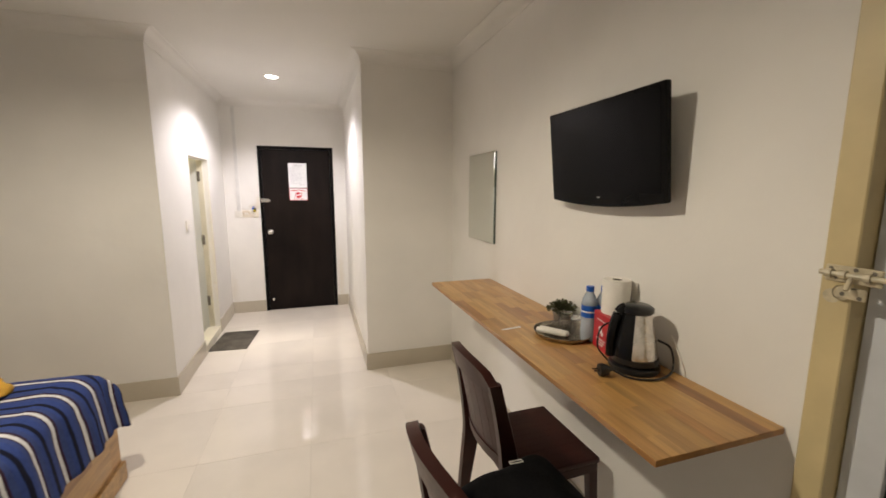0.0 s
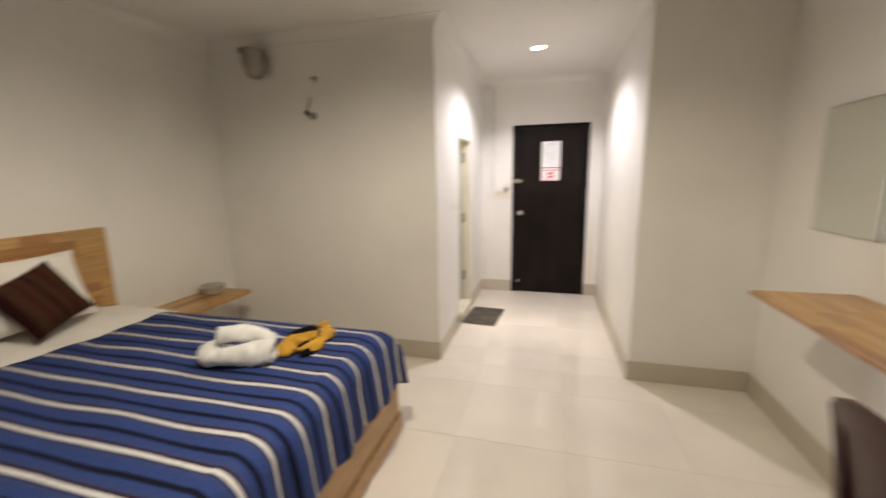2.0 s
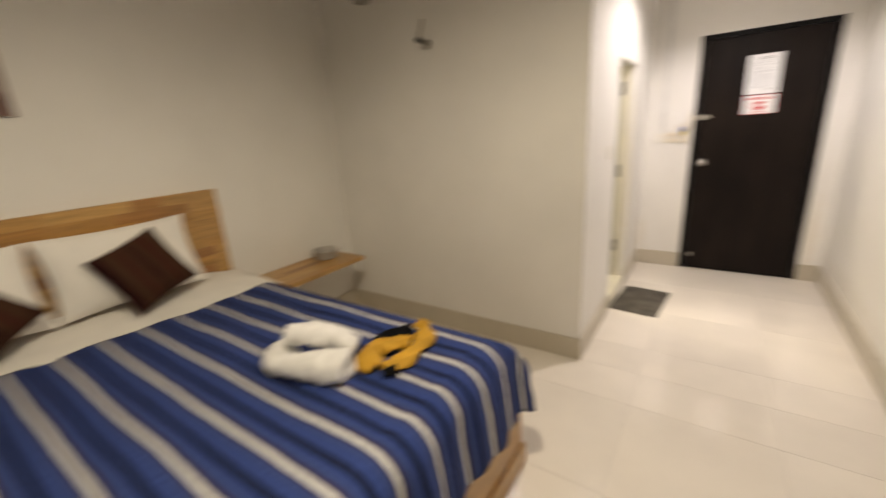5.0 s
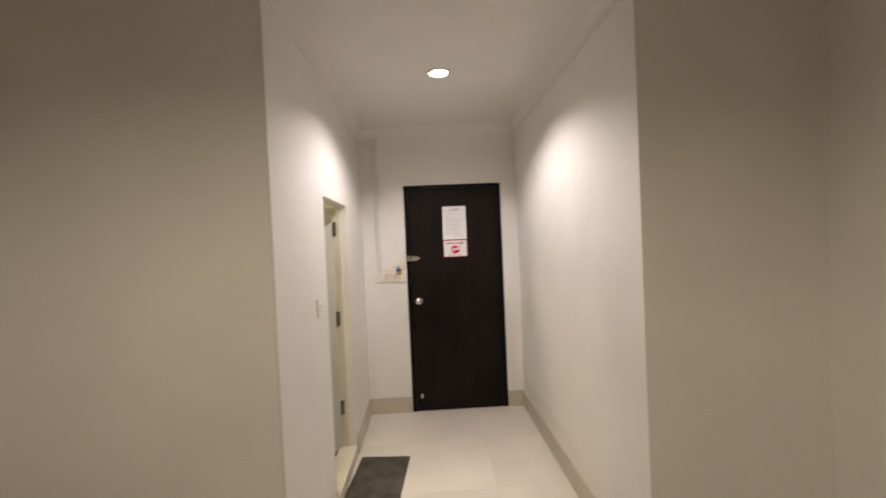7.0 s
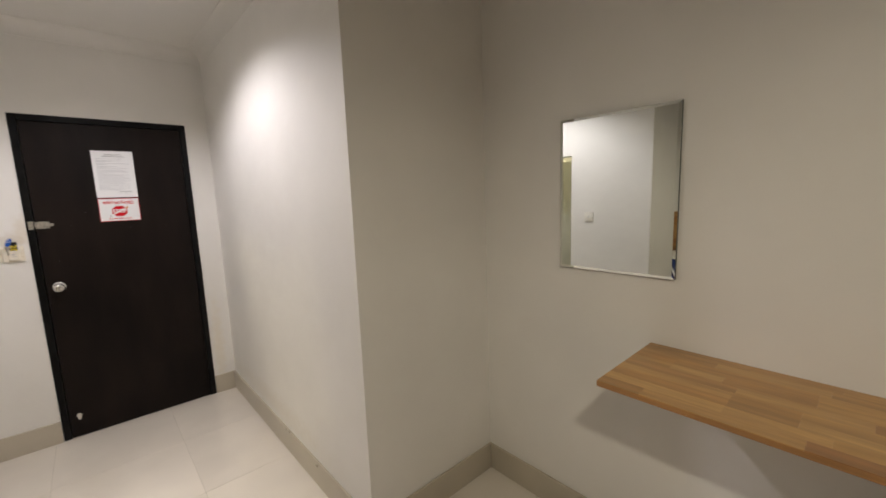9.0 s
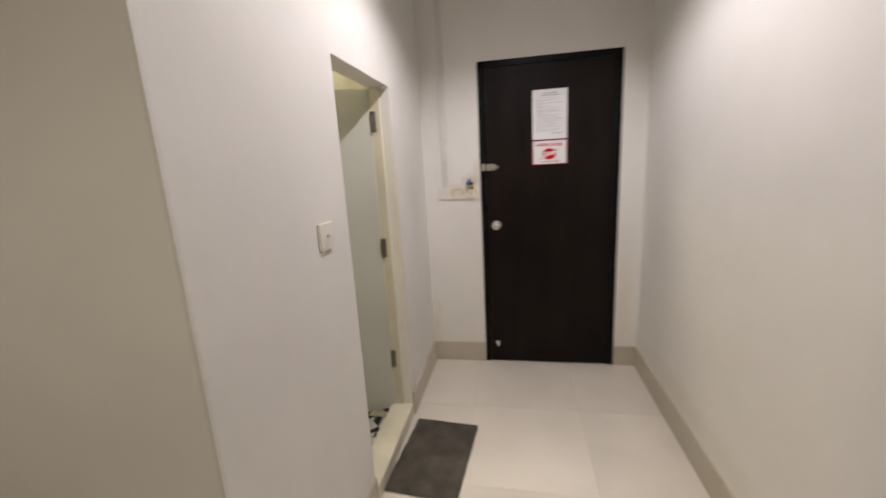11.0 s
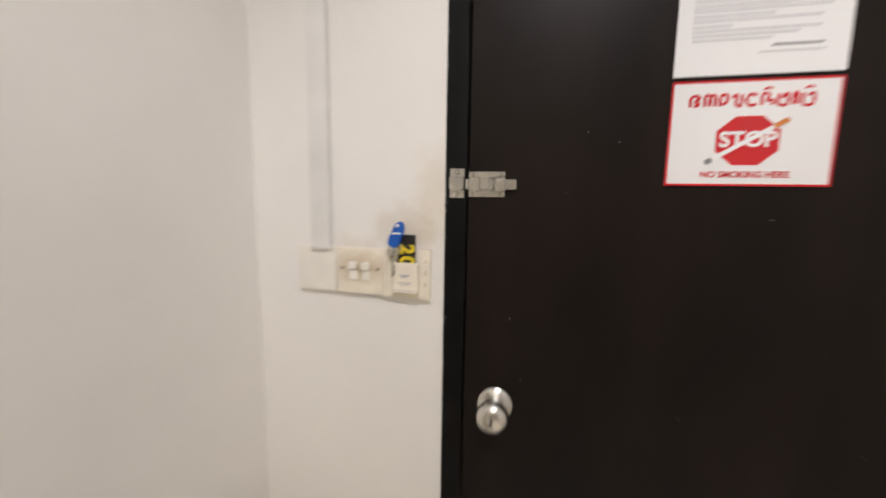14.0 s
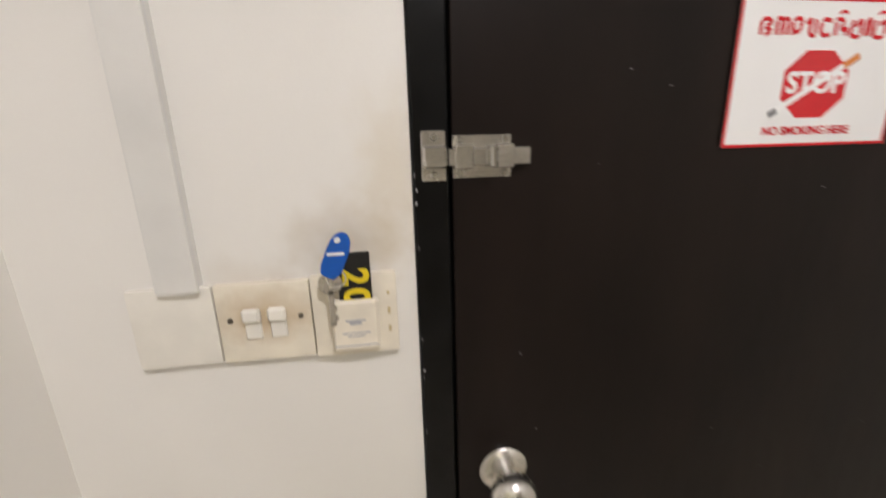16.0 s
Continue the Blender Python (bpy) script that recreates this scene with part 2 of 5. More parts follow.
TRAYMETAL = material("tray_steel", (0.42, 0.37, 0.30), 0.26, metal=0.9, vary=0.08, scale=14)
PLANTGREEN = material("plant_green", (0.085, 0.088, 0.035), 0.6, vary=0.3, scale=30)
TERRACOTTA = material("grey_pot", (0.24, 0.22, 0.19), 0.6, vary=0.1, scale=30)
MOSAICWHITE = material("bath_wall_tile", (0.55, 0.54, 0.48), 0.25, vary=0.12, scale=9)
CORKINK = material("orange_print", (0.62, 0.22, 0.06), 0.2, vary=0.05)
YELLOWINK = material("yellow_print", (0.75, 0.58, 0.02), 0.35, vary=0.05)
REDBROWN = material("red_brown_skirting", (0.14, 0.022, 0.016), 0.3, vary=0.12, scale=8)
LAMPGLOW = glow("warm_white_lamp", (1.0, 0.93, 0.85), 22.0)
HALLGLOW = glow("yellow_lamp", (1.0, 0.85, 0.12), 6.0)
NIGHTGLASS = material("night_window_glass", (0.02, 0.025, 0.022), 0.05, vary=0.1)
STILE = material("grey_white_stile", (0.60, 0.62, 0.66), 0.4, vary=0.04, scale=8)


def stripe_material():
    m = material("striped_cotton", (0.1, 0.15, 0.4), 0.9, bump=0.35, bump_scale=110, spec=0.2)
    nt = m.node_tree
    b = nt.nodes["Principled BSDF"]
    uv = nt.nodes.new("ShaderNodeUVMap")
    sep = nt.nodes.new("ShaderNodeSeparateXYZ")
    nt.links.new(uv.outputs[0], sep.inputs[0])
    wob = nt.nodes.new("ShaderNodeTexNoise")
    wob.inputs["Scale"].default_value = 4
    nt.links.new(uv.outputs[0], wob.inputs["Vector"])
    sh = nt.nodes.new("ShaderNodeMath")
    sh.operation = "MULTIPLY_ADD"
    nt.links.new(wob.outputs[0], sh.inputs[0])
    sh.inputs[1].default_value = 0.010
    nt.links.new(sep.outputs[0], sh.inputs[2])
    dv = nt.nodes.new("ShaderNodeMath")
    dv.operation = "DIVIDE"
    nt.links.new(sh.outputs[0], dv.inputs[0])
    dv.inputs[1].default_value = 0.141
    fr = nt.nodes.new("ShaderNodeMath")
    fr.operation = "FRACT"
    nt.links.new(dv.outputs[0], fr.inputs[0])
    ramp = nt.nodes.new("ShaderNodeValToRGB")
    cr = ramp.color_ramp
    cr.interpolation = "CONSTANT"
    blue, mid, navy, plum, white = (0.029, 0.054, 0.195), (0.036, 0.057, 0.172), (0.004, 0.0055, 0.018), (0.034, 0.014, 0.028), (0.60, 0.60, 0.61)
    bands = ((0.0, white), (0.125, plum), (0.205, mid), (0.34, blue), (0.465, navy), (0.60, blue), (0.82, mid), (0.955, plum))
    cr.elements[0].color = (*bands[0][1], 1)
    cr.elements[1].position, cr.elements[1].color = bands[1][0], (*bands[1][1], 1)
    for p, c in bands[2:]:
        e = cr.elements.new(p)
        e.color = (*c, 1)
    nt.links.new(fr.outputs[0], ramp.inputs[0])
    weave = nt.nodes.new("ShaderNodeTexNoise")
    weave.inputs["Scale"].default_value, weave.inputs["Detail"].default_value = 60, 6
    nt.links.new(uv.outputs[0], weave.inputs["Vector"])
    rg = nt.nodes.new("ShaderNodeMapRange")
    rg.inputs["To Min"].default_value, rg.inputs["To Max"].default_value = 0.7, 1.3
    nt.links.new(weave.outputs[0], rg.inputs["Value"])
    hsv = nt.nodes.new("ShaderNodeHueSaturation")
    nt.links.new(rg.outputs[0], hsv.inputs["Value"])
    nt.links.new(ramp.outputs[0], hsv.inputs["Color"])
    nt.links.new(hsv.outputs[0], b.inputs["Base Color"])
    return m


def banded_cushion():
    m = material("brown_striped_cotton", (0.06, 0.02, 0.012), 0.85, bump=0.3, bump_scale=120)
    nt = m.node_tree
    b = nt.nodes["Principled BSDF"]
    co = nt.nodes.new("ShaderNodeTexCoord")
    sep = nt.nodes.new("ShaderNodeSeparateXYZ")
    nt.links.new(co.outputs["Object"], sep.inputs[0])
    ab = nt.nodes.new("ShaderNodeMath")
    ab.operation = "MULTIPLY_ADD"
    ab.inputs[1].default_value, ab.inputs[2].default_value = 2.4, 0.5
    nt.links.new(sep.outputs[0], ab.inputs[0])
    ramp = nt.nodes.new("ShaderNodeValToRGB")
    cr = ramp.color_ramp
    cr.interpolation = "CONSTANT"
    d, t, o = (0.022, 0.0035, 0.0035, 1), (0.050, 0.022, 0.011, 1), (0.045, 0.009, 0.006, 1)
    cr.elements[0].color = d
    cr.elements[1].position, cr.elements[1].color = 0.22, t
    for p, c in ((0.34, o), (0.40, t), (0.48, d), (0.53, t), (0.62, o), (0.68, t), (0.80, d)):
        cr.elements.new(p).color = c
    nt.links.new(ab.outputs[0], ramp.inputs[0])
    b.inputs["Specular IOR Level"].default_value = 0.15
    nt.links.new(ramp.outputs[0], b.inputs["Base Color"])
    return m


STRIPES = stripe_material()
CUSHION = banded_cushion()
TILEWHITE = material("white_floor_tile", (0.56, 0.54, 0.48), 0.22, vary=0.06, scale=12, per_object=0.12)
TILEBLACK = material("black_floor_tile", (0.022, 0.022, 0.024), 0.22, vary=0.2, scale=12, per_object=0.2)

# ---- mesh helpers ----


def add_box(bm, lo, hi, bevel=0.0, seg=1):
    lo, hi = Vector(lo), Vector(hi)
    r = bmesh.ops.create_cube(bm, size=1.0, matrix=Matrix.LocRotScale((lo + hi) / 2, None, hi - lo))
    if bevel:
        edges = {e for v in r["verts"] for e in v.link_edges}
        bmesh.ops.bevel(bm, geom=list(edges), offset=bevel, segments=seg, affect="EDGES", profile=0.7)
    return bm


def box(lo, hi, bevel=0.0, seg=1):
    return add_box(bmesh.new(), lo, hi, bevel, seg)


def add_lathe(bm, profile, at=(0, 0, 0), axis="z", steps=24, cap=True):
    """Turns (radius, height) pairs about an axis."""
    rings = []
    for r, h in profile:
        ring = []
        for k in range(steps):
            a = 2 * math.pi * k / steps
            p = (r * math.cos(a), r * math.sin(a), h)
            if axis == "y":
                p = (p[0], -h, p[1])
            elif axis == "x":
                p = (h, p[0], p[1])
            ring.append(bm.verts.new(Vector(p) + Vector(at)))
        rings.append(ring)
    for a, b in zip(rings, rings[1:]):
        for k in range(steps):
            bm.faces.new((a[k], a[(k + 1) % steps], b[(k + 1) % steps], b[k]))
    if cap:
        bm.faces.new(list(reversed(rings[0])))
        bm.faces.new(rings[-1])
    bmesh.ops.recalc_face_normals(bm, faces=bm.faces)
    return bm


def lathe(profile, at=(0, 0, 0), axis="z", steps=24, cap=True):
    return add_lathe(bmesh.new(), profile, at, axis, steps, cap)


def add_tube(bm, points, radius, steps=8):
    pts = [Vector(p) for p in points]
    rings = []
    for k, p in enumerate(pts):
        d = (pts[min(k + 1, len(pts) - 1)] - pts[max(k - 1, 0)]).normalized()
        up = Vector((0, 0, 1)) if abs(d.z) < 0.9 else Vector((1, 0, 0))
        s = d.cross(up).normalized()
        u = s.cross(d)
        rings.append([bm.verts.new(p + radius * (math.cos(a) * s + math.sin(a) * u)) for a in (2 * math.pi * j / steps for j in range(steps))])
    for a, b in zip(rings, rings[1:]):
        for j in range(steps):
            bm.faces.new((a[j], a[(j + 1) % steps], b[(j + 1) % steps], b[j]))
    bm.faces.new(rings[0])
    bm.faces.new(rings[-1])
    bmesh.ops.recalc_face_normals(bm, faces=bm.faces)
    return bm


def smooth_curve(points, n=8):
    """Catmull-Rom through the points."""
    p = [Vector(q) for q in points]
    p = [2 * p[0] - p[1]] + p + [2 * p[-1] - p[-2]]
    out = []
    for a, b, c, d in zip(p, p[1:], p[2:], p[3:]):
        for k in range(n):
            t = k / n
            out.append(0.5 * (2 * b + (c - a) * t + (2 * a - 5 * b + 4 * c - d) * t * t + (3 * b - a - 3 * c + d) * t ** 3))
    out.append(p[-2])
    return out


def mesh_of(name, bm, mat, smooth=False):
    me = bpy.data.meshes.new(name)
    bm.to_mesh(me)
    bm.free()
    me.materials.append(mat)
    if smooth:
        me.polygons.foreach_set("use_smooth", [True] * len(me.polygons))
        me.set_sharp_from_angle(angle=radians(40))
    return me


def thing(name, label, category, at=(0, 0, 0), rz=0.0, group="", kind=""):
    ob = new(name)
    ob.matrix_world = pose(*at, 0, 0, rz)
    return tagged(ob, label, category, group, kind)


def solid(name, bm, mat, label, category, group="", kind="", smooth=False):
    return tagged(new(name, mesh_of(name, bm, mat, smooth)), label, category, group, kind)


def part(name, bm, mat, parent, label="", smooth=False):
    ob = new(name, mesh_of(name, bm, mat, smooth))
    ob.parent = parent
    return tagged(ob, label)


def structure(name, bm, mat, label, category):
    return solid(name, bm, mat, label, category, kind="structure")


PIECES = {}


def piece(name, size, mat, parent, at, bevel=0.001):
    """One small block, sharing its mesh with all alike; at: its middle in the parent's space."""
    key = (name, tuple(round(s, 3) for s in size), mat.name)
    if key not in PIECES:
        h = Vector(size) / 2
        PIECES[key] = mesh_of(name, box(-h, h, bevel), mat)
    ob = new(name, PIECES[key])
    ob.parent = parent
    ob.location = at
    return ob


def strips(parent, length, width, thick, row, seed, mat=None):
    """Edge-glued board face: short strips in rows along local x, from (0, 0), top face at local z = 0."""
    rnd = random.Random(seed)
    n = max(1, round(width / row))
    w = width / n
    for j in range(n):
        x = 0.0
        left = rnd.choice((0.12, 0.22, 0.3))
        while x < length - 1e-4:
            l = min(left, length - x)
            if length - x - l < 0.06:
                l = length - x
            piece("plank", (l - 0.0002, w - 0.0002, thick), mat or RUBBERWOOD, parent, (x + l / 2, (j + 0.5) * w, -thick / 2), 0.0002)
            x += l
            left = rnd.choice((0.14, 0.20, 0.26, 0.34))


def lettering(text, size, mat, parent, m, name="lettering", extrude=0.0003, bold=0.0):
    cu = bpy.data.curves.new(name, "FONT")
    cu.body, cu.size, cu.align_x, cu.align_y, cu.extrude, cu.offset = text, size, "CENTER", "CENTER", extrude, bold
    tmp = new("tmp", cu)
    bpy.context.view_layer.update()
    me = bpy.data.meshes.new_from_object(tmp.evaluated_get(bpy.context.evaluated_depsgraph_get()))
    bpy.data.objects.remove(tmp)
    me.name = name
    me.materials.clear()
    me.materials.append(mat)
    ob = new(name, me)
    ob.parent = parent
    ob.matrix_local = m
    return ob


# ---- structure: walls, ceiling ----
T = 0.10


def wall(name, boxes, label, mat=PLASTER):
    bm = bmesh.new()
    for lo, hi in boxes:
        add_box(bm, lo, hi)
    return structure(name, bm, mat, label, "wall")


wall("wall_west", [((XL - T, YB - T, -0.05), (XL, YD + T, CEIL))], "off-white painted plaster wall behind the bed")
wall("wall_bathroom_front", [((XL, 0, -0.05), (-T, T, CEIL))], "off-white painted plaster wall beside the bed")
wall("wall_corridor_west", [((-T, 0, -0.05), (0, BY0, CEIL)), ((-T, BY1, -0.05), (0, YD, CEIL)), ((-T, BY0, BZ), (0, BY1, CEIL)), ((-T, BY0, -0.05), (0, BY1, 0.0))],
     "white painted corridor wall with a bathroom doorway")
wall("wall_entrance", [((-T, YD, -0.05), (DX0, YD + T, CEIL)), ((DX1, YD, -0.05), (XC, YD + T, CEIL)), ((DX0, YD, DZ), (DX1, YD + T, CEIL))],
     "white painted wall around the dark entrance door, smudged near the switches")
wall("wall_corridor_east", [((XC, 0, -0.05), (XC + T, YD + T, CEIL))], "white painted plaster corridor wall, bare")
wall("wall_niche", [((XC + T, 0, -0.05), (XT + T, T, CEIL))], "off-white plaster wall at the end of the counter")
wall("wall_east", [((XT, WY0, -0.05), (XT + T, 0, CEIL)), ((XT, YB, -0.05), (XT + T, WY1, CEIL)), ((XT, WY1, WZ), (XT + T, WY0, CEIL))],
     "off-white plaster wall with television, mirror and counter")
wall("wall_south", [((XL, YB - T, -0.05), (XT + T, YB, CEIL))], "plain off-white plaster wall")
wall("wall_bathroom_back", [((XL, YD, -0.05), (-T, YD + T, CEIL))], "grey bathroom wall tiles", MOSAICWHITE)
structure("ceiling", box((XL - T, YB - T, CEIL), (XT + T, YD + T, CEIL + 0.1)), CEILING, "smooth white painted ceiling", "ceiling")


def cornice(name, runs):
    """Cove moulding; each run: start, end, and the way into the room, with mitred ends' extra lengths."""
    bm = bmesh.new()
    prof = [(0.0, 0.080)] + [(0.078 - 0.074 * math.cos(radians(a)), 0.078 - 0.074 * math.sin(radians(a))) for a in range(0, 91, 10)] + [(0.080, 0.0)]
    for (x0, y0), (x1, y1), (nx, ny), e0, e1 in runs:
        d = Vector((x1 - x0, y1 - y0, 0)).normalized()
        rows = []
        for off, drop in prof:
            a = Vector((x0 + nx * off, y0 + ny * off, CEIL - drop)) - d * off * e0
            b = Vector((x1 + nx * off, y1 + ny * off, CEIL - drop)) + d * off * e1
            rows.append((bm.verts.new(a), bm.verts.new(b)))
        for p, q in zip(rows, rows[1:]):
            bm.faces.new((p[0], p[1], q[1], q[0]))
    bmesh.ops.recalc_face_normals(bm, faces=bm.faces)
    return solid(name, bm, CEILING, "white cove cornice along the ceiling", "cornice", kind="structure", smooth=True)


cornice("cornice", [((XL, 0), (0, 0), (0, -1), -1, 1), ((0, 0), (0, YD), (1, 0), 1, -1), ((0, YD), (XC, YD), (0, -1), -1, -1),
                    ((XC, YD), (XC, 0), (-1, 0), -1, 1), ((XC, 0), (XT, 0), (0, -1), 1, -1), ((XT, 0), (XT, YB), (-1, 0), -1, -1),
                    ((XT, YB), (XL, YB), (0, 1), -1, -1), ((XL, YB), (XL, 0), (1, 0), -1, -1)])


def skirting(name, boxes):
    bm = bmesh.new()
    for lo, hi in boxes:
        add_box(bm, lo, hi, 0.002)
    return structure(name, bm, SKIRT, "beige glazed tile skirting along the wall", "baseboard")


SK, ST = 0.140, 0.012
skirting("baseboard_bed_side", [((XL + ST, -ST, 0), (0, 0, SK)), ((XL, YB, 0), (XL + ST, 0, SK))])
skirting("baseboard_corridor_west", [((0, -ST, 0), (ST, BY0 - 0.002, SK)), ((0, BY1 + 0.002, 0), (ST, YD - ST, SK))])
skirting("baseboard_entrance", [((0, YD - ST, 0), (DX0 - 0.002, YD, SK)), ((DX1 + 0.002, YD - ST, 0), (XC, YD, SK))])
skirting("baseboard_corridor_east", [((XC - ST, -ST, 0), (XC, YD - ST, SK))])
skirting("baseboard_niche", [((XC, -ST, 0), (XT, 0, SK))])
skirting("baseboard_east", [((XT - ST, WY0 + 0.07, 0), (XT, -ST, SK)), ((XT - ST, YB, 0), (XT, WY1 - 0.07, SK))])

# ---- ceiling lamps ----


def downlight(at, label):
    lamp = thing("downlight", label, "ceiling light", (at[0], at[1], CEIL), group="recessed ceiling lights")
    part("trim_ring", lathe([(0.056, -0.001), (0.070, -0.001), (0.069, -0.006), (0.058, -0.008), (0.053, -0.001)], cap=False, steps=32), WHITEPLASTIC, lamp, "white ring", True)
    part("diffuser", lathe([(0.0005, -0.0025), (0.052, -0.0025), (0.052, -0.001)], cap=False, steps=32), LAMPGLOW, lamp, "glowing round diffuser")
    return lamp


downlight(CORRIDOR_LAMP, "small round recessed ceiling light, switched on")
downlight(ROOM_LAMP, "small round recessed ceiling light at the foot of the bed")

# ---- entrance door ----
YF = YD - 0.006                # face of frame
door = thing("door_1", "closed dark-stained flush wooden entrance door with papers on it", "door", (DX0, YD, 0), kind="structure")
bmf = bmesh.new()
J = 0.038
W = DX1 - DX0
add_box(bmf, (0.001, -0.006, 0), (J, T, DZ - 0.001), 0.002)
add_box(bmf, (W - J, -0.006, 0), (W - 0.001, T, DZ - 0.001), 0.002)
add_box(bmf, (J, -0.006, DZ - J), (W - J, T, DZ - 0.001), 0.002)
bmf_ob = part("door_frame", bmf, DARKFRAME, door, "black painted frame")
leaf = part("door_leaf", box((J + 0.003, -0.005, 0.006), (W - J - 0.003, 0.036, DZ - J - 0.003), 0.0015), DARKWOOD, door, "dark-stained leaf")
rnd = random.Random(17)
for k in range(18):
    z = rnd.choice((rnd.uniform(1.08, 1.36), rnd.uniform(0.2, 1.9)))
    nick = bmesh.new()
    bmesh.ops.create_icosphere(nick, subdivisions=1, radius=1.0, matrix=Matrix.LocRotScale((0.0025 + rnd.uniform(0, 0.002), -0.006, z), Euler((0, rnd.uniform(-0.5, 0.5), 0)), (rnd.uniform(0.0004, 0.0009), 0.0003, rnd.uniform(0.0010, 0.0032))))
    part("paint_chip", nick, PALEINK, bmf_ob)
part("threshold", box((J, 0.04, 0.0), (W - J, T, 0.006)), GROUT, door)
# knob
kx, kz = 0.476 - DX0, 0.995
knob = part("door_knob", lathe([(0.001, 0.062), (0.014, 0.062), (0.024, 0.056), (0.028, 0.046), (0.026, 0.036), (0.015, 0.026), (0.012, 0.012), (0.026, 0.010), (0.031, 0.005), (0.031, 0.0)], (kx, -0.005, kz), "y", 28), STEEL, leaf, "round brushed steel knob", True)
part("keyhole", box((kx - 0.0015, -0.0685, kz - 0.006), (kx + 0.0015, -0.0665, kz + 0.006)), BLACKPLASTIC, knob)
bms = lathe([(0.001, 0.012), (0.013, 0.012), (0.016, 0.006), (0.016, 0.0)], (0.467 - DX0, -0.005, 0.150), "y", 20)
add_box(bms, (0.457 - DX0, -0.013, 0.118), (0.477 - DX0, -0.005, 0.146), 0.003)
part("door_holder", bms, STEEL, leaf, "small steel door holder", True)
# slide bolt
bx = lambda x: x - DX0
bolt = part("bolt_plate", box((bx(0.4195), -0.0065, 1.359), (bx(0.480), -0.005, 1.401), 0.0005), STEEL, leaf, "stainless slide bolt")
bmb = box((bx(0.414), -0.0135, 1.3715), (bx(0.499), -0.0075, 1.3885), 0.0012)
part("bolt_bar", bmb, STEEL, leaf)
bmb = bmesh.new()
for x0, x1 in ((0.4205, 0.4395), (0.463, 0.4815)):
    add_box(bmb, (bx(x0), -0.0160, 1.368), (bx(x1), -0.0065, 1.392), 0.0015)
part("bolt_guide", bmb, STEEL, leaf)
part("bolt_grip", box((bx(0.4545), -0.026, 1.369), (bx(0.461), -0.0135, 1.391), 0.002), CHROME, leaf)
for x in (0.4265, 0.473):
    for z in (1.3635, 1.3965):
        part("screw", lathe([(0.0008, 0.0022), (0.0022, 0.0022), (0.0034, 0.0)], (bx(x), -0.0065, z), "y", 12), CHROME, leaf)
bmb = box((bx(0.388), -0.0085, 1.357), (bx(0.4125), -0.006, 1.406), 0.0008)
add_box(bmb, (bx(0.3885), -0.0185, 1.3695), (bx(0.4125), -0.0085, 1.392), 0.0025)
keeper = part("bolt_keeper", bmb, STEEL, door, "stainless bolt keeper")
for z in (1.363, 1.3995):
    part("screw", lathe([(0.0008, 0.0025), (0.0025, 0.0025), (0.004, 0.0)], (bx(0.4005), -0.0085, z), "y", 12), CHROME, keeper)
# specks of paint on the leaf
rnd = random.Random(5)
bmsp = bmesh.new()
for _ in range(16):
    x, z, r = rnd.uniform(0.10, 0.72), rnd.uniform(0.85, 1.5), rnd.uniform(0.0006, 0.0016)
    bmesh.ops.create_icosphere(bmsp, subdivisions=1, radius=r, matrix=Matrix.LocRotScale((x, -0.0052, z), None, (1.2, 0.3, 0.8)))
part("paint_specks", bmsp, GREYINK, leaf, "tiny pale paint specks")

# papers on the door
sheet = thing("notice_sheet", "white laminated sheet of grey print on the entrance door", "paper", (0.822, YD - 0.0075, 1.6835), 0)
part("page", box((-0.105, -0.0008, -0.1485), (0.105, 0, 0.1485)), PAPER, sheet)
rnd = random.Random(11)
LINES = [(-0.040, 0.045, 0.124, 0.0035), (-0.055, 0.060, 0.112, 0.0035), (0.015, 0.075, -0.112, 0.0028), (0.0, 0.078, -0.120, 0.0015)]
z = 0.098
while z > -0.105:
    LINES.append((-0.085, -0.085 + rnd.choice((0.05, 0.08, 0.10, 0.13, 0.155, 0.165)), z, 0.0020))
    z -= rnd.choice((0.006, 0.006, 0.0075, 0.012))
for x0, x1, z, h in LINES:
    part("print_line", box((x0, -0.0012, z), (x1, -0.0008, z + h)), GREYINK if h > 0.0025 else PALEINK, sheet)
sign = thing("no_smoking_sign", "white no-smoking sign with red border and red stop octagon", "sign", (0.822, YD - 0.0075, 1.4545), 0)
part("card", box((-0.105, -0.0008, -0.074), (0.105, 0, 0.074)), PAPER, sign)
bmr = bmesh.new()
for lo, hi in (((-0.105, 0.071), (0.105, 0.074)), ((-0.105, -0.074), (0.105, -0.071)), ((-0.105, -0.071), (-0.102, 0.071)), ((0.102, -0.071), (0.105, 0.071))):
    add_box(bmr, (lo[0], -0.0014, lo[1]), (hi[0], -0.0008, hi[1]))
part("border", bmr, REDINK, sign, "red border")
bmo = bmesh.new()
oct_ = [bmo.verts.new((-0.002 + 0.043 * math.cos(radians(22.5 + 45 * k)), -0.0013, -0.010 + 0.037 * math.sin(radians(22.5 + 45 * k)))) for k in range(8)]
f = bmo.faces.new(oct_)
ext = bmesh.ops.extrude_face_region(bmo, geom=[f])
bmesh.ops.translate(bmo, vec=(0, 0.0005, 0), verts=[v for v in ext["geom"] if isinstance(v, bmesh.types.BMVert)])
bmesh.ops.recalc_face_normals(bmo, faces=bmo.faces)
part("stop_octagon", bmo, REDINK, sign, "red octagon")
FACE = pose(0, 0, 0, 90, 0, 0)
lettering("STOP", 0.030, WHITEINK, sign, pose(-0.002, -0.0018, -0.009) @ FACE, "stop_word", bold=0.0008)
bmg = bmesh.new()
add_box(bmg, (-0.052, -0.0022, -0.003), (0.052, -0.0017, 0.003))
